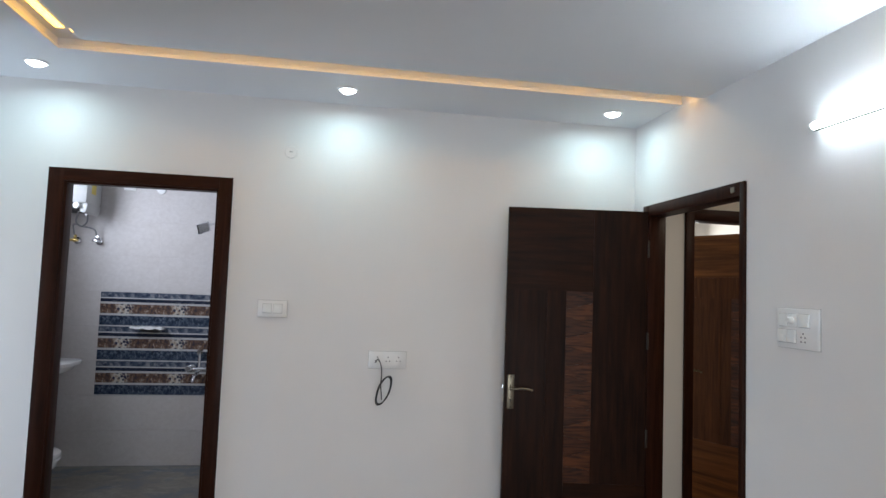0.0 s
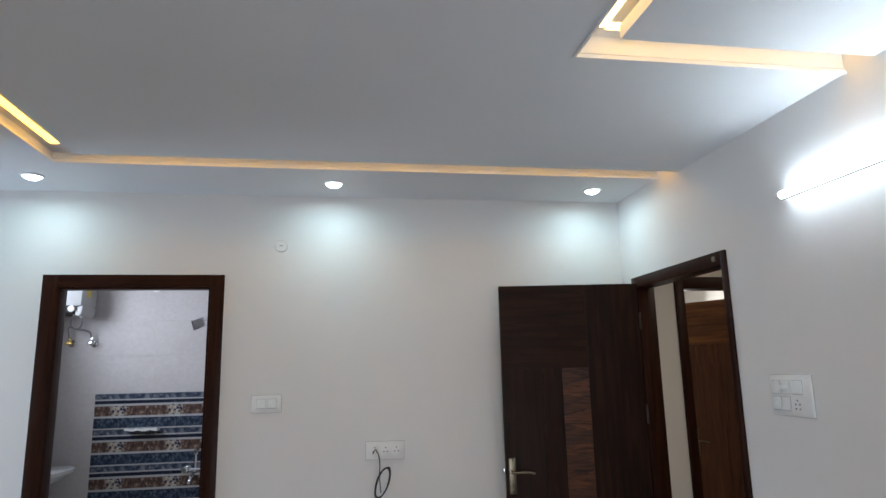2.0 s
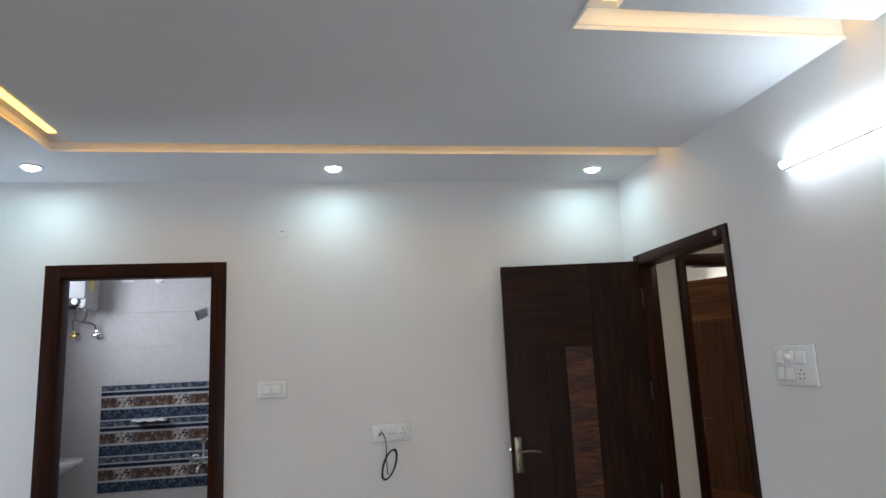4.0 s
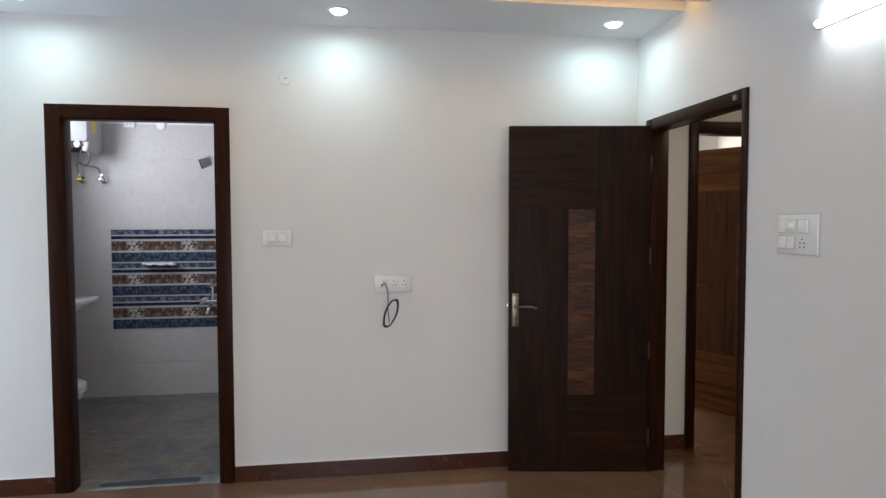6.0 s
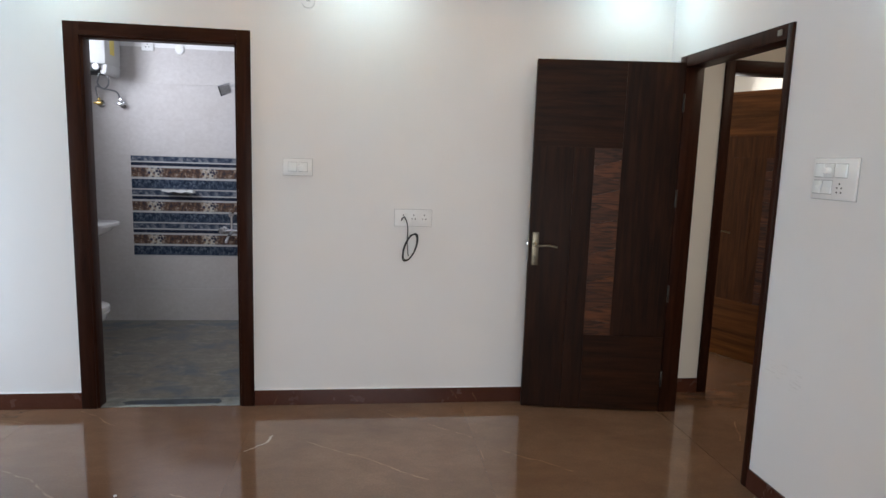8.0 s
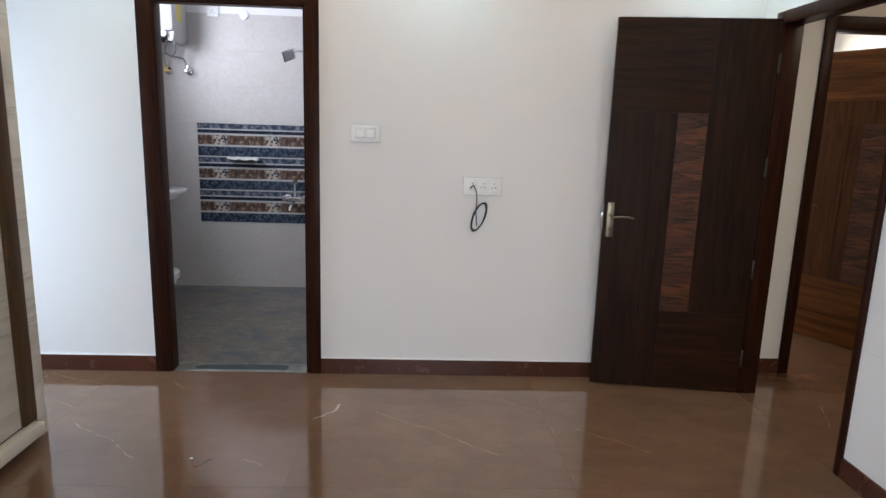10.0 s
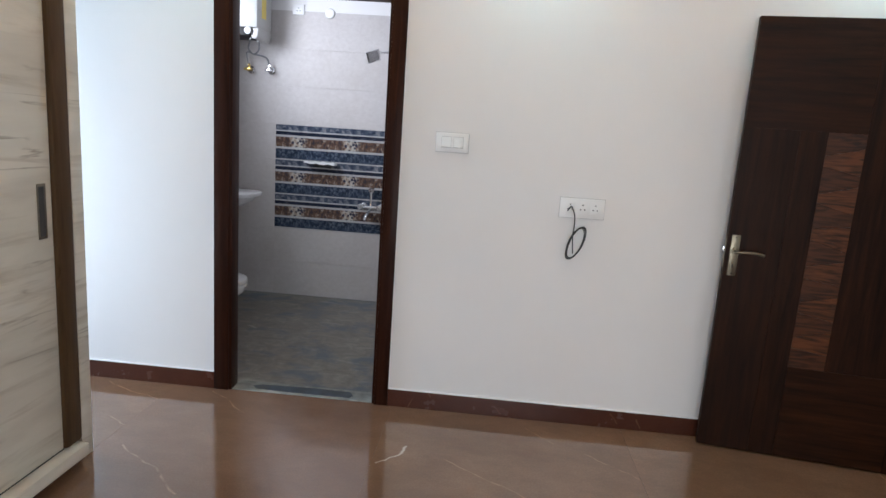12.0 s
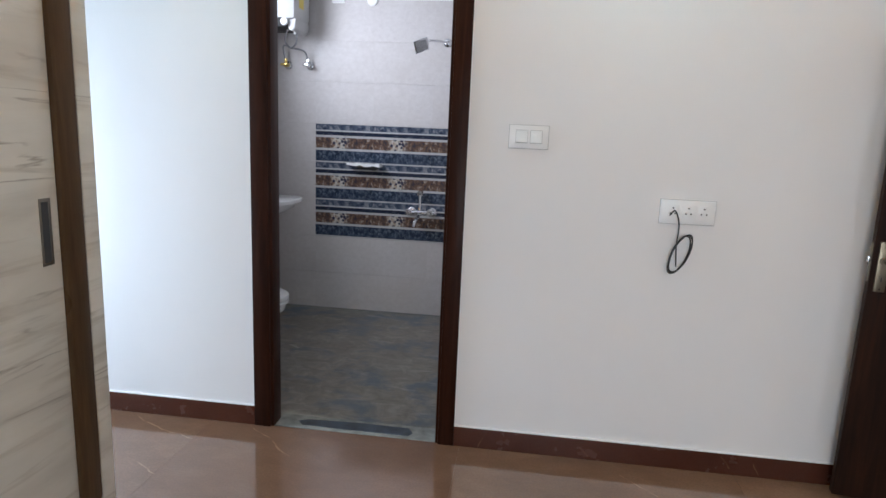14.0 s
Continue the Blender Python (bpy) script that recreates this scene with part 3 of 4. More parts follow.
def door_leaf(parent, m, width, height, wood_v, wood_h, metal, pinwheel=True):
    """A flush leaf, hinge at local x = 0, free edge at x = -width, face towards -y. Panels are separate veneers with thin grooves."""
    def put(name, bm, material, up, label=""):
        bm.transform(m)
        return part(name, bm, material, up, label, smooth=name not in ("veneer", "inlay", "leaf"))
    T = 0.034
    leaf = put("leaf", boxes((-width, 0, 0.004, T, 0, height), bevel=0.002), wood_v, parent)
    a, b, lo, hi = -width * 0.575, -width * 0.387, 0.455, 1.555
    g = 0.0004
    if pinwheel:
        sheets = [(-width, b - g, hi + g, height, wood_h), (b + g, -g, lo + g, height, wood_v), (a + g, -g, 0, lo - g, wood_h),
                  (-width, a - 0.115, 0, hi - g, wood_v), (a - 0.115 + 2 * g, a - g, 0, hi - g, wood_v)]
    else:
        sheets = [(-width, -g, hi + 0.16, height, wood_h), (-width, -g, hi + g, hi + 0.155, wood_v), (-width, -g, 0, lo - g, wood_h),
                  (-width, a - 0.085, lo, hi, wood_v), (a - 0.080, a - g, lo, hi, wood_v), (b + g, b + 0.080, lo, hi, wood_v), (b + 0.085, -g, lo, hi, wood_v)]
    for x0, x1, z0, z1, mt in sheets:
        put("veneer", boxes((x0, x1, 0, 0.004, z0, z1), bevel=0.0002), mt, leaf)
    # wedge-shaped inlay pieces in alternating tone
    rnd = random.Random(4)
    n, left, right = 13, [lo], [lo]
    for i in range(1, n):
        z = lo + (hi - lo) * i / n
        k = (0.016 if i % 2 else -0.016) + rnd.uniform(-0.008, 0.008)
        left.append(z + k)
        right.append(z - k)
    left.append(hi)
    right.append(hi)
    for i in range(n):
        bm = prism([(a, left[i] + 0.0008), (b, right[i] + 0.0008), (b, right[i + 1] - 0.0008), (a, left[i + 1] - 0.0008)], "y", -0.0012 if i % 2 else 0.0008, 0.004)
        put("inlay", bm, M_INLAY_A if i % 2 else M_INLAY_B, leaf)
    # lever handle on a back plate near the free edge, and the one on the far side
    hx = -width + 0.037
    put("handle_plate", boxes((hx - 0.020, hx + 0.020, -0.008, 0, 0.865, 1.060), bevel=0.003), metal, leaf, "satin metal back plate")
    put("handle_collar", lathe([(0.013, -0.018), (0.015, -0.016), (0.015, -0.008)], (hx, 0, 0.985), "y", 18), metal, leaf)
    put("lever", pipe([(hx, -0.012, 0.985), (hx, -0.042, 0.985), (hx + 0.012, -0.050, 0.985), (hx + 0.045, -0.052, 0.988), (hx + 0.085, -0.051, 0.987), (hx + 0.122, -0.046, 0.979)], 0.0068), metal, leaf, "polished metal lever")
    put("lock_cylinder", lathe([(0.008, -0.011), (0.009, -0.010), (0.009, -0.008)], (hx, 0, 0.922), "y", 14), metal, leaf)
    put("keyhole", boxes((hx - 0.002, hx + 0.002, -0.0118, -0.011, 0.906, 0.924)), M_GAP, leaf)
    for z in (0.876, 1.049):
        put("screw", lathe([(0.0035, -0.0092), (0.0042, -0.008)], (hx, 0, z), "y", 10), M_HINGE, leaf)
    put("handle_plate", boxes((hx - 0.020, hx + 0.020, T, T + 0.008, 0.865, 1.060), bevel=0.003), metal, leaf, "satin metal back plate")
    put("lever", pipe([(hx, T + 0.006, 0.985), (hx, T + 0.036, 0.985), (hx + 0.03, T + 0.042, 0.985), (hx + 0.12, T + 0.040, 0.984)], 0.0060), metal, leaf, "polished metal lever")
    put("latch_plate", boxes((-width - 0.0015, -width, 0.008, 0.028, 0.90, 1.05)), metal, leaf, "metal latch plate")
    put("latch_bolt", boxes((-width - 0.012, -width, 0.010, 0.024, 0.975, 1.000), bevel=0.002), M_CHROME, leaf, "steel latch bolt")
    for z in (0.20, 0.72, 1.28, 1.82):
        put("hinge", lathe([(0.005, z - 0.05), (0.006, z - 0.048), (0.006, z + 0.048), (0.005, z + 0.05)], (0.004, -0.004, 0), "z", 12), M_HINGE, leaf, "dull steel butt hinge")
    return leaf


turn = math.degrees(math.atan2(3.234 - 3.356, 1.852 - 1.036))
door_leaf(door_2, pose(1.852, 3.234, 0.010, 0, 0, turn), 0.825, 2.040, M_DARK, M_DARK_H, M_SATIN)

# ---- floor base and bathroom shell, passage and the room beyond ----
setting("bath_wall_north", boxes((BX0, BX1, BY1 + 0.008, BY1 + 0.15, 0, TOP)), M_TGROUT, "bathroom wall behind the tiles", "wall")
setting("bath_wall_upper", boxes((BX0, BX1, BY1 + 0.002, BY1 + 0.008, 2.332, TOP)), M_WALL, "white painted strip above the tiles", "wall")
setting("bath_wall_west", boxes((BX0 - 0.15, BX0, YN2, 4.10, 0, TOP), (BX0 - 0.15, BX0, 4.80, BY1 + 0.15, 0, TOP), (BX0 - 0.15, BX0, 4.10, 4.80, 0, 1.90), (BX0 - 0.15, BX0, 4.10, 4.80, 2.45, TOP)),
        M_TILE, "beige tiled bathroom wall with a high window", "wall")
setting("bath_wall_east", boxes((BX1, BX1 + 0.12, YN2, BY1 + 0.15, 0, TOP)), M_TILE, "beige tiled bathroom wall", "wall")
setting("bath_ceiling", boxes((BX0, BX1, YN2, BY1, 2.66, 2.75)), M_CEIL, "white bathroom ceiling", "ceiling")
setting("bath_floor", boxes((BX0, BX1, YN2 - 0.01, BY1 + 0.15, -0.15, -0.034)), M_BFLOOR, "grey-blue stained stone bathroom floor", "floor")
setting("threshold", boxes((-1.410, -0.635, YN + 0.004, YN2 - 0.011, -0.10, 0.003), bevel=0.001), M_GRANITE, "grey stone threshold with a pale edge", "threshold")
setting("threshold_strip", prism([(-1.315, YN + 0.070), (-1.285, YN + 0.034), (-1.05, YN + 0.028), (-0.765, YN + 0.030), (-0.750, YN + 0.060), (-0.775, YN + 0.103), (-1.00, YN + 0.108), (-1.27, YN + 0.092)], "z", 0.003, 0.0038), M_BLACKST, "dark blue-grey strip on the threshold", "threshold")

D2L, D2R, D2T = 2.275, 3.400, 2.136
setting("passage_wall_north", boxes((XE + TE, D2L + 0.02, PYN, PYN + 0.12, 0, TOP), (D2R - 0.02, PX1, PYN, PYN + 0.12, 0, TOP), (D2L + 0.02, D2R - 0.02, PYN, PYN + 0.12, D2T - 0.02, TOP)),
        M_CREAM, "cream painted passage wall with a doorway", "wall")
setting("passage_wall_east", boxes((PX1, PX1 + 0.12, 0.5, 7.0, 0, TOP)), M_CREAM, "cream painted passage wall", "wall")
setting("passage_wall_south", boxes((XE + TE, PX1, 0.38, 0.5, 0, TOP)), M_CREAM, "cream painted passage wall", "wall")
setting("passage_ceiling", boxes((XE + TE, PX1, 0.5, PYN, 2.65, 2.75)), M_CEIL, "white passage ceiling", "ceiling")
setting("far_room_wall", boxes((XE + 0.2, PX1, 6.9, 7.0, 0, TOP), (XE + 0.1, XE + 0.2, PYN + 0.12, 7.0, 0, TOP)), M_WALL, "white painted wall of the room beyond", "wall")
setting("far_room_ceiling", boxes((XE + 0.2, PX1, PYN + 0.12, 6.9, 2.65, 2.75)), M_CEIL, "white ceiling of the room beyond", "ceiling")
door_3 = thing("door_3", (2.8, PYN, 0), "half-open dark brown veneered door of the next room", "door", kind="structure")
part("jamb", boxes((D2L, D2L + 0.064, PYN - 0.014, PYN + 0.13, 0, D2T), bevel=0.003), M_FRAME, door_3)
part("jamb", boxes((D2R - 0.085, D2R, PYN - 0.014, PYN + 0.13, 0, D2T), bevel=0.003), M_FRAME, door_3)
part("head", boxes((D2L + 0.064, D2R - 0.085, PYN - 0.014, PYN + 0.13, 2.060, D2T), bevel=0.003), M_FRAME_H, door_3)
turn3 = math.degrees(math.atan2(3.69 - 4.45, 3.235 - 2.835))
door_leaf(door_3, pose(3.235, 3.69, 0.003, 0, 0, turn3), 0.86, 2.048, M_NEXT_LIT, M_NEXT_LIT_H, M_DULL, False)

setting("skirting_north", boxes((XN, BDL, YN - 0.010, YN, 0, 0.094), (BDR, XE, YN - 0.010, YN, 0, 0.094), bevel=0.0015), M_SKIRT, "brown marble skirting", "skirting")
setting("skirting_east", boxes((XE - 0.010, XE, YS, EDN, 0, 0.094), (XE - 0.010, XE, EDF, YN - 0.010, 0, 0.094), bevel=0.0015), M_SKIRT, "brown marble skirting", "skirting")
setting("skirting_south", boxes((XW, -0.75, YS, YS + 0.010, 0, 0.085), (0.95, XE, YS, YS + 0.010, 0, 0.085)), M_SKIRT, "brown marble skirting", "skirting")
setting("skirting_passage", boxes((XE + TE, D2L, PYN - 0.010, PYN, 0, 0.095), bevel=0.0015), M_SKIRT, "brown marble skirting", "skirting")
setting("skirting_bead_north", boxes((XN, BDL, YN - 0.0085, YN, 0.094, 0.099), (BDR, XE, YN - 0.0085, YN, 0.094, 0.099)), M_PLASTIC, "white filler line above the skirting", "skirting")

# pale filler lines where the frame meets the plaster
setting("trim_door_1", boxes((BDL - 0.005, BDL, YN - 0.004, YN, 0.09, BDT + 0.004), (BDR, BDR + 0.005, YN - 0.004, YN, 0.09, BDT + 0.004), (BDL, BDR, YN - 0.004, YN, BDT, BDT + 0.004)), M_PLASTIC, "pale filler line round the bathroom door frame", "moulding")
# assumed windows out of sight that let the daylight in
for name, dims in (("window_1", [(-0.75, -0.70, YS - 0.10, YS - 0.05, 0, 2.15), (0.90, 0.95, YS - 0.10, YS - 0.05, 0, 2.15), (-0.70, 0.90, YS - 0.10, YS - 0.05, 0, 0.05), (-0.70, 0.90, YS - 0.10, YS - 0.05, 2.10, 2.15)]),
                   ("window_2", [(XN - 0.10, XN - 0.05, 2.80, 2.82, 0, 2.08), (XN - 0.10, XN - 0.05, 3.38, 3.40, 0, 2.08)])):
    setting(name, boxes(*dims), M_ALU, "plain assumed window frame, out of view", "window")

# ---- lamps ----
for dx, dy in DOWNLIGHTS:
    d = thing("downlight", (dx, dy, ZC), "round white recessed downlight, lit", "downlight", "ceiling downlights")
    part("ring", lathe([(0.045, -0.003), (0.048, -0.008), (0.054, -0.006), (0.057, 0.0)], (dx, dy, ZC)), M_PLASTIC, d)
    part("diffuser", lathe([(0.008, -0.0240), (0.024, -0.0210), (0.037, -0.0130), (0.044, -0.002)], (dx, dy, ZC)), M_DISC, d, "glowing diffuser")
TY0, TY1, TZ = 0.70, 1.932, 2.224
tube = thing("tube_light", (XE, 1.3, TZ), "white wall-mounted light tube, lit", "tube light")
part("base", boxes((XE - 0.020, XE, TY0, TY1, TZ - 0.010, TZ + 0.010), bevel=0.003), M_PLASTIC, tube)
part("diffuser", lathe([(0.012, TY0 + 0.02), (0.0145, TY0 + 0.021), (0.0145, TY1 - 0.021), (0.012, TY1 - 0.02)], (XE - 0.036, 0, TZ), "y", 16), M_TUBE, tube, "glowing tube")
part("end_cap", lathe([(0.010, TY1), (0.0155, TY1 - 0.004), (0.0155, TY1 - 0.022)], (XE - 0.034, 0, TZ), "y", 20), M_PLASTIC, tube)
part("end_cap", lathe([(0.010, TY0), (0.0155, TY0 + 0.004), (0.0155, TY0 + 0.022)], (XE - 0.034, 0, TZ), "y", 20), M_PLASTIC, tube)

part("seam", boxes((XE - 0.030, XE - 0.020, TY0 + 0.01, TY1 - 0.01, TZ - 0.0175, TZ - 0.0145)), M_HINGE, tube, "grey seam under the tube")

# ---- wardrobe ----
wd = thing("wardrobe", (-2.0, 1.7, 0), "cream stone-look fitted wardrobe with brown vertical trim", "wardrobe")
WF, WY0, WY1 = -1.706, 0.60, 2.712
part("carcass", boxes((XW + 0.002, WF - 0.03, WY0, WY1 - 0.02, 0.09, 2.605)), M_LAM, wd)
part("plinth", boxes((XW + 0.05, WF - 0.005, WY0, WY1 - 0.015, 0, 0.047)), M_SKIRT, wd, "brown marble plinth")
part("bottom_rail", boxes((WF - 0.03, WF + 0.052, WY0, 2.612, 0.047, 0.098), bevel=0.002), M_LAM, wd)
part("end_post", boxes((XW + 0.002, WF, WY1 - 0.067, WY1, 0.0, 2.605), bevel=0.002), M_LAM, wd)
part("stile", boxes((WF - 0.028, WF + 0.010, 2.541, 2.636, 0.098, 2.605), bevel=0.011), M_TAN, wd, "brown wood-grain upright trim")
part("track", boxes((WF - 0.028, WF - 0.004, WY0, 2.541, 0.094, 0.101)), M_GAP, wd, "dark sliding track")
for y0, y1 in ((WY0, 1.55), (1.555, 2.539)):
    dr = part("door", boxes((WF - 0.025, WF - 0.006, y0, y1, 0.102, 2.60), bevel=0.001), M_LAM, wd)
part("handle", boxes((WF - 0.0075, WF - 0.003, 2.464, 2.508, 0.966, 1.170), bevel=0.001), M_STEEL, dr, "recessed steel pull with a dark hollow")
# dark sheet on the pull, painted as the shade in its hollow
part("pull_hollow_shade", boxes((WF - 0.004, WF - 0.002, 2.470, 2.496, 0.976, 1.160)), M_GAP, dr)

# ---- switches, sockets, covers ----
# slightly larger grey plate paints the thin shadow round each wall plate
def plate_shadow_edge(parent, *dims):
    part("plate_shadow_edge", boxes(dims), M_SEAM_SHADE, parent, "thin grey edge painted as the plate's shadow")


sw = thing("switch_plate", (-0.298, YN, 1.404), "white two-switch plate on the white wall", "switch")
part("plate", boxes((-0.378, -0.218, YN - 0.010, YN, 1.357, 1.451), bevel=0.003), M_PLASTIC, sw)
plate_shadow_edge(sw, -0.380, -0.216, YN - 0.003, YN, 1.355, 1.453)
for x in (-0.350, -0.291):
    part("recess", boxes((x - 0.0015, x + 0.0485, YN - 0.0106, YN - 0.009, 1.3785, 1.4325)), M_SEAM_SHADE, sw)
    part("rocker", prism([(YN - 0.010, 1.380), (YN - 0.019, 1.382), (YN - 0.013, 1.430), (YN - 0.010, 1.431)], "x", x, x + 0.047, 0.001), M_ROCKER, sw)

so = thing("socket_plate", (0.361, YN, 1.13), "white three-gang socket plate with a loose wire", "socket")
part("plate", boxes((0.253, 0.469, YN - 0.010, YN, 1.081, 1.178), bevel=0.003), M_PLASTIC, so)
plate_shadow_edge(so, 0.251, 0.471, YN - 0.003, YN, 1.079, 1.180)
for x in (0.303, 0.364, 0.425):
    part("socket", boxes((x - 0.024, x + 0.024, YN - 0.0108, YN - 0.010, 1.101, 1.159), bevel=0.0003), M_PLASTIC, so)
    for hx, hz in ((0, 0.016), (-0.010, -0.006), (0.010, -0.006)):
        part("pin_hole", lathe([(0.0035, -0.0005), (0.0035, 0.001)], (x + hx, YN - 0.0112, 1.130 + hz), "y", 10), M_GAP, so)

cable = thing("coiled_cable", (0.35, YN - 0.03, 0.95), "thin black cable coiled and hanging from a socket", "cable")
part("lead", pipe([(0.292, YN - 0.012, 1.114), (0.306, YN - 0.028, 1.137), (0.318, YN - 0.032, 1.118), (0.328, YN - 0.028, 1.085), (0.330, YN - 0.024, 1.045), (0.328, YN - 0.022, 0.995), (0.332, YN - 0.020, 0.945), (0.336, YN - 0.020, 0.905)], 0.0030), M_CABLE, cable)
for k in range(3):
    loop = []
    for i in range(21):
        a = 2 * math.pi * i / 20
        u, v = (0.031 + 0.0030 * (k % 3)) * math.cos(a), (0.076 + 0.004 * (k % 2)) * math.sin(a)
        loop.append((0.346 + u + v * (0.30 + 0.07 * (k % 2)), YN - 0.016 - 0.005 * k + 0.004 * math.sin(a + k), 0.955 + v * 1.02 + 0.003 * k))
    part("loop", pipe(loop, 0.0029, smooth=3), M_CABLE, cable)

six = thing("switch_board", (XE, 2.03, 1.44), "white square board with four switches, a regulator knob and a socket", "switch")
part("plate", boxes((XE - 0.011, XE, 1.921, 2.148, 1.363, 1.521), bevel=0.003), M_PLASTIC, six)
plate_shadow_edge(six, XE - 0.003, XE, 1.919, 2.150, 1.361, 1.523)
for y, z, wide in ((2.110, 1.474, 0.023), (1.994, 1.474, 0.028), (2.113, 1.410, 0.023), (2.061, 1.410, 0.023)):
    part("recess", boxes((XE - 0.0116, XE - 0.010, y - wide - 0.0015, y + wide + 0.0015, z - 0.0275, z + 0.0275)), M_SEAM_SHADE, six)
    part("rocker", prism([(XE - 0.010, z - 0.026), (XE - 0.021, z - 0.024), (XE - 0.014, z + 0.025), (XE - 0.010, z + 0.026)], "y", y - wide, y + wide, 0.001), M_ROCKER, six)
part("recess", boxes((XE - 0.0116, XE - 0.010, 2.0325, 2.0805, 1.4465, 1.5015)), M_SEAM_SHADE, six)
part("module", boxes((XE - 0.0130, XE - 0.0112, 2.034, 2.079, 1.448, 1.500), bevel=0.0008), M_ROCKER, six)
part("knob", lathe([(0.010, -0.022), (0.0125, -0.019), (0.014, -0.002)], (XE - 0.011, 2.060, 1.474), "x", 18), M_ROCKER, six, "round white regulator knob")
for hy, hz in ((0, 0.014), (-0.011, -0.001), (0.011, -0.001), (-0.011, -0.018), (0.011, -0.018)):
    part("pin_hole", lathe([(0.0035, -0.0006), (0.0035, 0.001)], (XE - 0.0115, 2.000 + hy, 1.410 + hz), "x", 10), M_GAP, six)

cov = thing("wall_cover", (-0.240, YN, 2.302), "round white blank cover with a small screw on the wall", "cover")
part("disc", lathe([(0.010, -0.007), (0.033, -0.006), (0.037, -0.002), (0.037, 0)], (-0.240, YN, 2.302), "y"), M_WALL, cov)
part("screw", boxes((-0.250, -0.230, YN - 0.0085, YN - 0.0065, 2.300, 2.307), bevel=0.001), M_SEAM_SHADE, cov, "grey screw slot")

# ---- bathroom things ----
gey = thing("water_heater", (-2.10, BY1, 2.35), "white rounded water heater with a black base strip", "water heater")
part("tank", boxes((-2.285, -1.955, BY1 - 0.34, BY1 - 0.01, 2.128, 2.60), bevel=0.040), M_ENAMEL, gey)
part("base_strip", boxes((-2.26, -2.022, BY1 - 0.332, BY1 - 0.03, 2.078, 2.146), bevel=0.012), M_GAP, gey, "black base strip")
part("base_cap", prism([(-2.024, 2.140), (-2.016, 2.066), (-1.985, 2.056), (-1.968, 2.074), (-1.958, 2.140)], "y", BY1 - 0.31, BY1 - 0.03, 0.008), M_ENAMEL, gey)
part("dial", lathe([(0.010, -0.018), (0.024, -0.014), (0.027, 0.0)], (-2.034, BY1 - 0.334, 2.114), "y", 20), M_ROCKER, gey, "round white dial")
part("sticker", boxes((-1.9552, -1.9535, BY1 - 0.26, BY1 - 0.17, 2.22, 2.42)), M_STICKER, gey, "yellow rating sticker")
for pts, nut in (([(-2.062, BY1 - 0.20, 2.112), (-2.070, BY1 - 0.20, 2.052), (-2.090, BY1 - 0.18, 2.001), (-2.067, BY1 - 0.15, 1.964), (-2.011, BY1 - 0.12, 1.956), (-1.975, BY1 - 0.08, 1.938), (-1.962, BY1 - 0.055, 1.873)], M_CHROME),
                 ([(-2.004, BY1 - 0.20, 2.085), (-1.995, BY1 - 0.20, 2.036), (-2.008, BY1 - 0.18, 1.988), (-2.053, BY1 - 0.15, 1.962), (-2.108, BY1 - 0.12, 1.980), (-2.140, BY1 - 0.09, 1.975), (-2.143, BY1 - 0.07, 1.932), (-2.135, BY1 - 0.055, 1.869)], M_BRASS)):
    hose = thing("inlet_hose", pts[0], "braided grey hose under the water heater", "hose", "water heater hoses")
    part("tube", pipe(pts, 0.0068), M_HOSE, hose)
    for (hx_, hy_, hz_), mt in ((pts[0], M_CERAMIC), (pts[-1], nut)):
        part("nut", lathe([(0.010, -0.016), (0.0125, -0.013), (0.0125, 0.013), (0.010, 0.016)], (hx_, hy_, hz_ - (0.022 if mt is M_CERAMIC else -0.012)), "z", 6), mt, hose)
for x, mt, word in ((-2.135, M_BRASS, "brass"), (-1.962, M_CHROME, "chrome")):
    v = thing("angle_valve", (x, BY1, 1.85), word + " angle valve on the tiled wall", "valve", "angle valves")
    part("flange", lathe([(0.030, -0.006), (0.026, -0.010), (0.012, -0.012), (0.012, 0)], (x, BY1, 1.850), "y", 20), M_CHROME, v)
    part("body", lathe([(0.012, -0.075), (0.016, -0.07), (0.016, -0.035), (0.012, -0.03), (0.012, -0.012)], (x, BY1, 1.850), "y", 16), mt, v)
    part("outlet", lathe([(0.011, 0.0), (0.011, 0.022)], (x, BY1 - 0.055, 1.850), "z", 14), mt, v)
    part("knob", boxes((x - 0.030, x + 0.030, BY1 - 0.092, BY1 - 0.075, 1.840, 1.860), bevel=0.005), mt, v)
sk = thing("bath_socket", (-1.72, BY1, 2.33), "white socket plate high on the bathroom wall", "socket")
part("plate", boxes((-1.796, -1.700, BY1 - 0.012, BY1, 2.302, 2.380), bevel=0.003), M_PLASTIC, sk)
for hx, hz in ((0, 0.012), (-0.012, -0.010), (0.012, -0.010)):
    part("pin_hole", lathe([(0.004, -0.001), (0.004, 0.001)], (-1.748 + hx, BY1 - 0.0122, 2.341 + hz), "y", 10), M_GAP, sk)
tagged(part("vent_cover", lathe([(0.012, -0.012), (0.034, -0.010), (0.040, -0.003), (0.040, 0)], (-1.490, BY1, 2.324), "y"), M_PLASTIC), "round white cover on the bathroom wall", "cover")

sh = thing("shower", (-0.95, BY1, 2.04), "square chrome shower head on a short arm", "shower head")
part("flange", lathe([(0.030, -0.006), (0.024, -0.012), (0.012, -0.014), (0.012, 0)], (-0.925, BY1, 2.040), "y", 20), M_CHROME, sh)
part("arm", pipe([(-0.925, BY1 - 0.01, 2.040), (-0.965, BY1 - 0.05, 2.043), (-1.030, BY1 - 0.13, 2.036), (-1.062, BY1 - 0.185, 2.018)], 0.009), M_CHROME, sh)
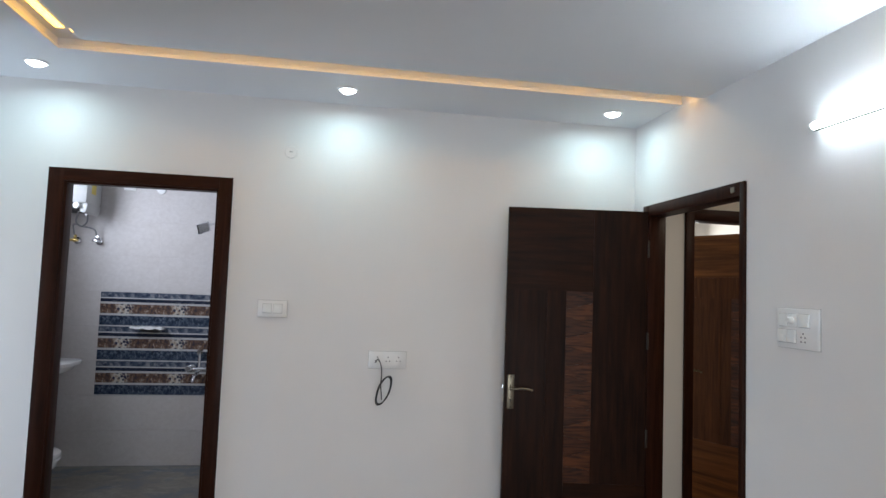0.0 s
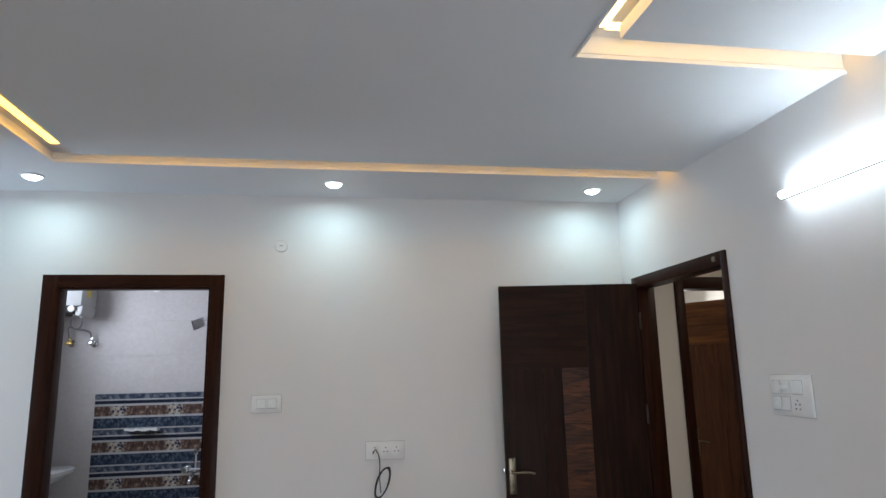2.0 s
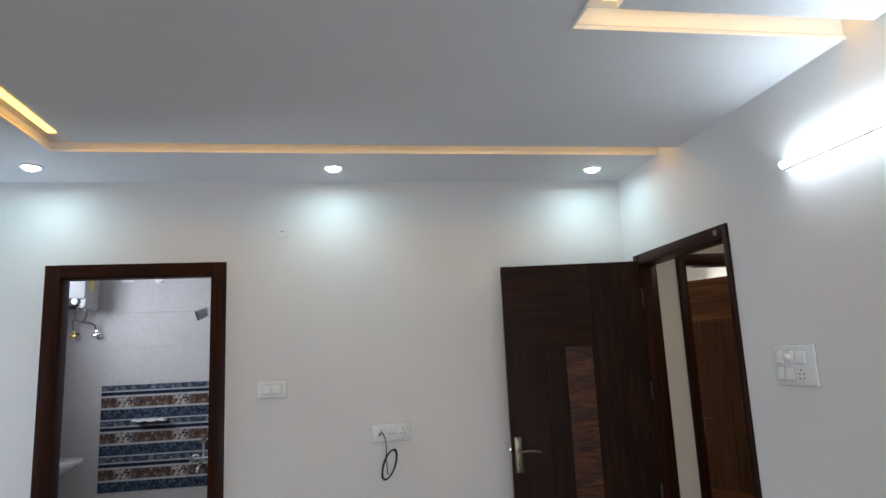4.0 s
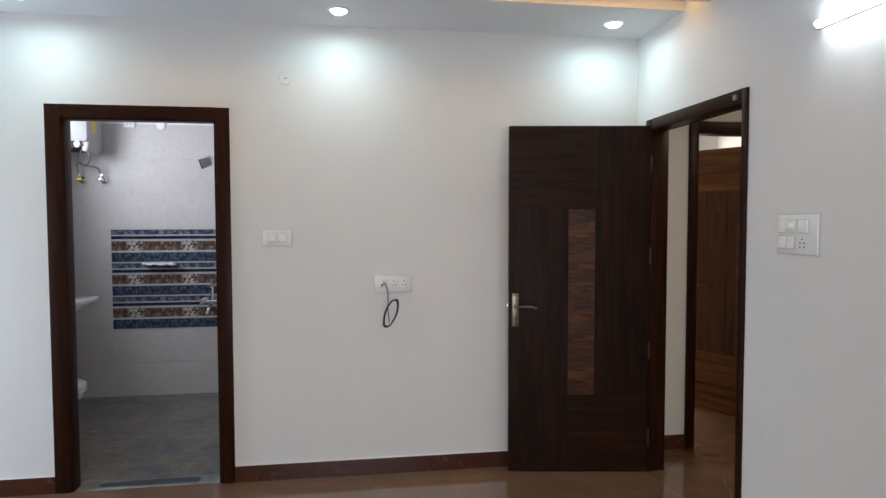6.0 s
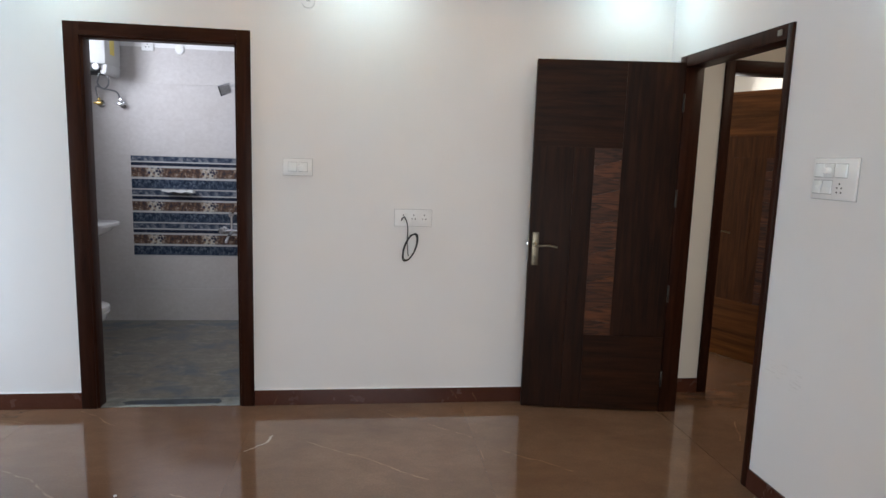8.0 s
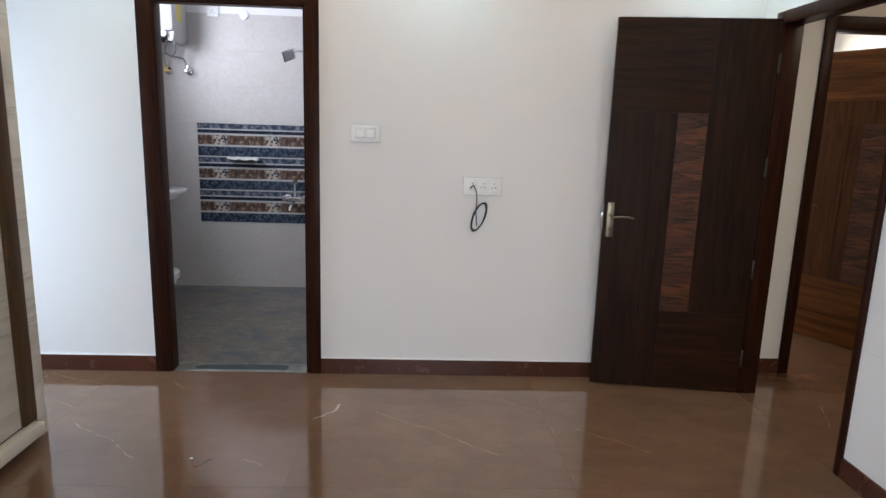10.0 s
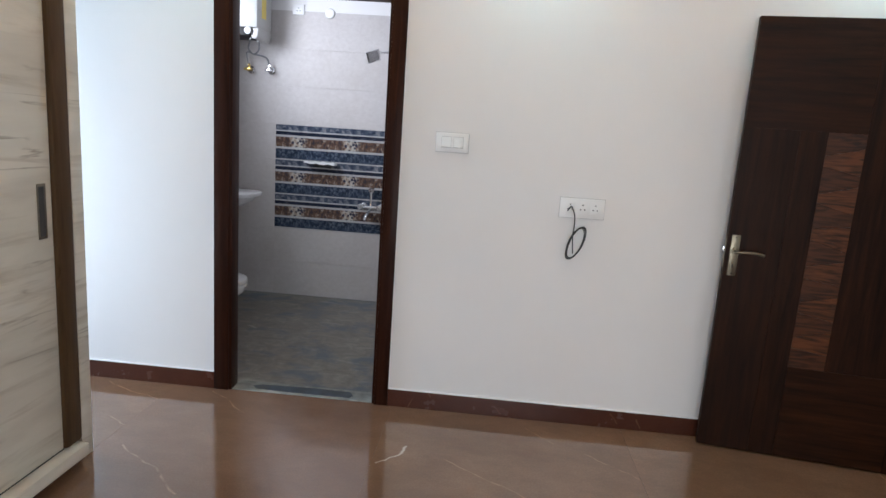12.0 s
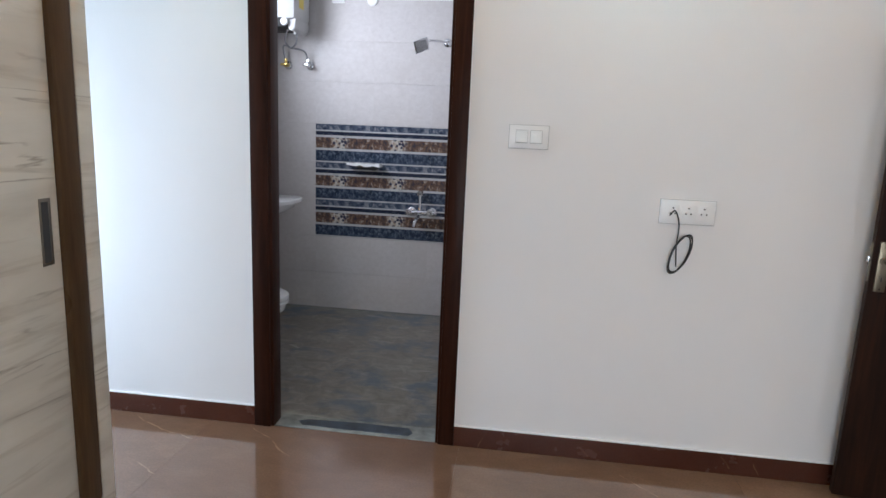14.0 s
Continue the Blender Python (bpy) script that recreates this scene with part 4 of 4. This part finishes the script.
part("joint", lathe([(0.008, -0.018), (0.017, -0.012), (0.019, 0.0), (0.017, 0.012), (0.008, 0.018)], (-1.068, BY1 - 0.190, 2.012), "z", 16), M_CHROME, sh)
head_bm = boxes((-0.052, 0.052, -0.052, 0.052, -0.010, 0.0), bevel=0.004)
head_m = pose(-1.085, BY1 - 0.205, 1.996, -50, -22, 18)
head_bm.transform(head_m)
hd = part("head", head_bm, M_CHROME, sh)
face_bm = boxes((-0.040, 0.040, -0.040, 0.040, -0.012, -0.010))
face_bm.transform(head_m)
part("nozzle_face", face_bm, M_NOZZLE, hd, "grey nozzle plate")

mx = thing("mixer_tap", (-1.06, BY1, 0.78), "chrome wall mixer tap with two knobs and a spout", "tap")
part("body", lathe([(0.016, -0.085), (0.021, -0.08), (0.021, 0.08), (0.016, 0.085)], (-1.072, BY1 - 0.075, 0.795), "x", 18), M_CHROME, mx)
for x in (-1.152, -0.992):
    part("flange", lathe([(0.034, -0.006), (0.026, -0.014), (0.015, -0.016), (0.015, 0)], (x, BY1, 0.795), "y", 20), M_CHROME, mx)
    part("pipe_stub", lathe([(0.015, -0.075), (0.015, 0)], (x, BY1, 0.795), "y", 14), M_CHROME, mx)
    part("knob", lathe([(0.020, -0.135), (0.027, -0.128), (0.027, -0.105), (0.016, -0.098), (0.014, -0.075)], (x, BY1, 0.805), "y", 16), M_CHROME, mx)
part("spout", pipe([(-1.077, BY1 - 0.08, 0.785), (-1.080, BY1 - 0.14, 0.770), (-1.090, BY1 - 0.20, 0.742), (-1.098, BY1 - 0.215, 0.708)], 0.013), M_CHROME, mx)
part("riser", pipe([(-1.078, BY1 - 0.075, 0.81), (-1.080, BY1 - 0.06, 0.87), (-1.084, BY1 - 0.045, 0.925)], 0.011), M_CHROME, mx)
part("riser_cap", lathe([(0.022, -0.05), (0.026, -0.03), (0.026, 0)], (-1.085, BY1, 0.935), "y", 18), M_CHROME, mx)

ld = thing("soap_shelf", (-1.52, BY1, 1.13), "small white ceramic soap shelf with a scalloped front", "shelf")
top_edge = [(-1.650 + 0.255 * i / 24, 1.145 + 0.002 * math.sin(i * 0.9)) for i in range(25)]
low_edge = [(x, 1.131 - 0.011 * abs(math.sin((x + 1.650) / 0.255 * math.pi * 2.5)) * min(1.0, (x + 1.655) / 0.08)) for x, z in top_edge]
part("shelf_plate", prism(top_edge + low_edge[::-1], "y", BY1 - 0.085, BY1, 0.0), M_CERAMIC, ld)
# near-black block standing in for the shadow below the shelf
part("under_shelf_shadow", prism([(-1.590, 1.124), (-1.415, 1.124), (-1.430, 1.094), (-1.560, 1.100)], "y", BY1 - 0.060, BY1, 0.004), M_GAP, ld, "dark block in place of the shadow under the shelf")

# wash basin and toilet on the west wall
bs = thing("wash_basin", (-2.1, 4.98, 0.85), "white ceramic wall-hung wash basin", "basin")
prof = []
for i in range(25):
    a = -math.pi / 2 + math.pi * i / 24
    prof.append((-2.08 + 0.205 * math.copysign(abs(math.cos(a)) ** 0.55, math.cos(a)), 4.98 + 0.22 * math.copysign(abs(math.sin(a)) ** 0.55, math.sin(a))))
prof = [(BX0, 4.76)] + prof + [(BX0, 5.20)]
rim = prism(prof, "z", 0.872, 0.900, 0.004)
part("rim", rim, M_CERAMIC, bs)
bowl = bmesh.new()
rows_ = []
for z, k in ((0.872, 0.93), (0.83, 0.86), (0.79, 0.70), (0.76, 0.45)):
    rows_.append([bowl.verts.new((BX0 + (x - BX0) * k, 4.98 + (y - 4.98) * k, z)) for x, y in prof])
for lo_, hi_ in zip(rows_, rows_[1:]):
    for i in range(len(prof) - 1):
        bowl.faces.new((lo_[i], lo_[i + 1], hi_[i + 1], hi_[i]))
bowl.faces.new(rows_[-1])
bmesh.ops.recalc_face_normals(bowl, faces=bowl.faces)
part("bowl", bowl, M_CERAMIC, bs)

wc = thing("toilet", (-2.0, 4.34, 0.2), "white ceramic wall-hung toilet with closed lid", "toilet")
tp = []
for i in range(25):
    a = -math.pi / 2 + math.pi * i / 24
    tp.append((-1.90 + 0.205 * math.cos(a), 4.34 + 0.185 * math.sin(a)))
tp = [(BX0, 4.155)] + tp + [(BX0, 4.525)]
part("lid", prism(tp, "z", 0.352, 0.386, 0.012), M_CERAMIC, wc)
part("seat", prism([(x, 4.34 + (y - 4.34) * 0.985) for x, y in tp], "z", 0.334, 0.350, 0.004), M_CERAMIC, wc)
pan = bmesh.new()
rows_ = []
for z, k, w in ((0.333, 0.98, 0.96), (0.29, 0.96, 0.93), (0.24, 0.86, 0.82), (0.19, 0.70, 0.66), (0.13, 0.55, 0.5)):
    rows_.append([pan.verts.new((BX0 + (x - BX0) * k, 4.34 + (y - 4.34) * w, z)) for x, y in tp])
for lo_, hi_ in zip(rows_, rows_[1:]):
    for i in range(len(tp) - 1):
        pan.faces.new((lo_[i], lo_[i + 1], hi_[i + 1], hi_[i]))
pan.faces.new(rows_[0][::-1])
pan.faces.new(rows_[-1])
bmesh.ops.recalc_face_normals(pan, faces=pan.faces)
part("bowl", pan, M_CERAMIC, wc)

for fx, fy, fr in ((-0.963, 2.473, 0.008),):
    tagged(part("plaster_fleck", lathe([(fr, 0.0), (fr * 0.9, 0.002), (fr * 0.4, 0.0045)], (fx, fy, 0), "z", 7), M_PLASTIC), "small white plaster fleck on the floor", "debris")

tagged(part("wire_scrap", pipe([(-0.945, 2.44, 0.002), (-0.925, 2.405, 0.002), (-0.905, 2.412, 0.004), (-0.900, 2.44, 0.002), (-0.875, 2.465, 0.002)], 0.0010, 6), M_HINGE), "thin dark wire scrap lying on the floor", "debris")

# ---- floor tiles: 1.2 m brown marble slabs ----
def tiled_floor(name, x0, x1, y0, y1, label):
    fl = setting(name, boxes((x0, x1, y0, y1, -0.12, -0.003)), M_GROUT, label, "floor")
    g = 0.0005
    ix = math.floor((x0 - JX) / TILE)
    while JX + TILE * ix < x1:
        iy = math.floor((y0 - 3.452) / TILE)
        while 3.452 + TILE * iy < y1:
            a, b = max(x0, JX + TILE * ix + g), min(x1, JX + TILE * (ix + 1) - g)
            c, d = max(y0, 3.452 + TILE * iy + g), min(y1, 3.452 + TILE * (iy + 1) - g)
            if b - a > 0.01 and d - c > 0.01:
                part("tile", boxes((a, b, c, d, -0.008, 0.0)), M_FLOOR, fl, smooth=False)
            iy += 1
        ix += 1
    return fl


tiled_floor("floor", XN - 0.15, XE, YS - 0.15, YN + 0.002, "polished brown marble-look floor tiles with golden veins")
tiled_floor("passage_floor", XE, PX1, 0.38, 7.0, "polished brown marble-look passage floor tiles")

# ---- bathroom back wall tiles ----
tw = new("bath_tiling")
tw.location = (-1.3, BY1 + 0.008, 0)
bpy.context.view_layer.update()
tagged(tw, "beige wall tiles round a blue and brown patterned panel", "wall tiles", kind="structure")
TXS = [-1.920 + 0.45 * i for i in range(-1, 4)]
TZS = [-0.025, 0.2655, 0.556, 0.8465, 1.137, 1.4275, 1.738, 2.035, 2.332]
BANDS = [(0.0, 0.15, M_SKYB), (0.15, 0.19, M_LINE), (0.19, 0.285, M_NAVY), (0.285, 0.345, M_LINE), (0.345, 0.625, M_FLOWER), (0.625, 0.685, M_LINE), (0.685, 0.965, M_BLUE), (0.965, 1.0, M_LINE)]
for xi in TXS:
    for k, (z, z1) in enumerate(zip(TZS, TZS[1:])):
        a, b = max(BX0, xi) + 0.0001, min(BX1, xi + 0.45) - 0.0001
        c, d = z + 0.0008, z1 - 0.0008
        if d - c < 0.02 or b - a < 0.02:
            continue
        decor = k in (2, 3, 4) and xi > -1.95 and xi < -0.60
        if not decor:
            part("tile", boxes((a, b, BY1, BY1 + 0.008, c, d)), M_TILE, tw, smooth=False)
        else:
            tile = part("tile", boxes((a, b, BY1 + 0.001, BY1 + 0.008, c, d)), M_LINE, tw, "patterned blue and brown tile", smooth=False)
            for f0, f1, mt in BANDS:
                if mt is not M_LINE:
                    part("band", boxes((a, b, BY1, BY1 + 0.001, d - (d - c) * f1, d - (d - c) * f0)), mt, tile, smooth=False)
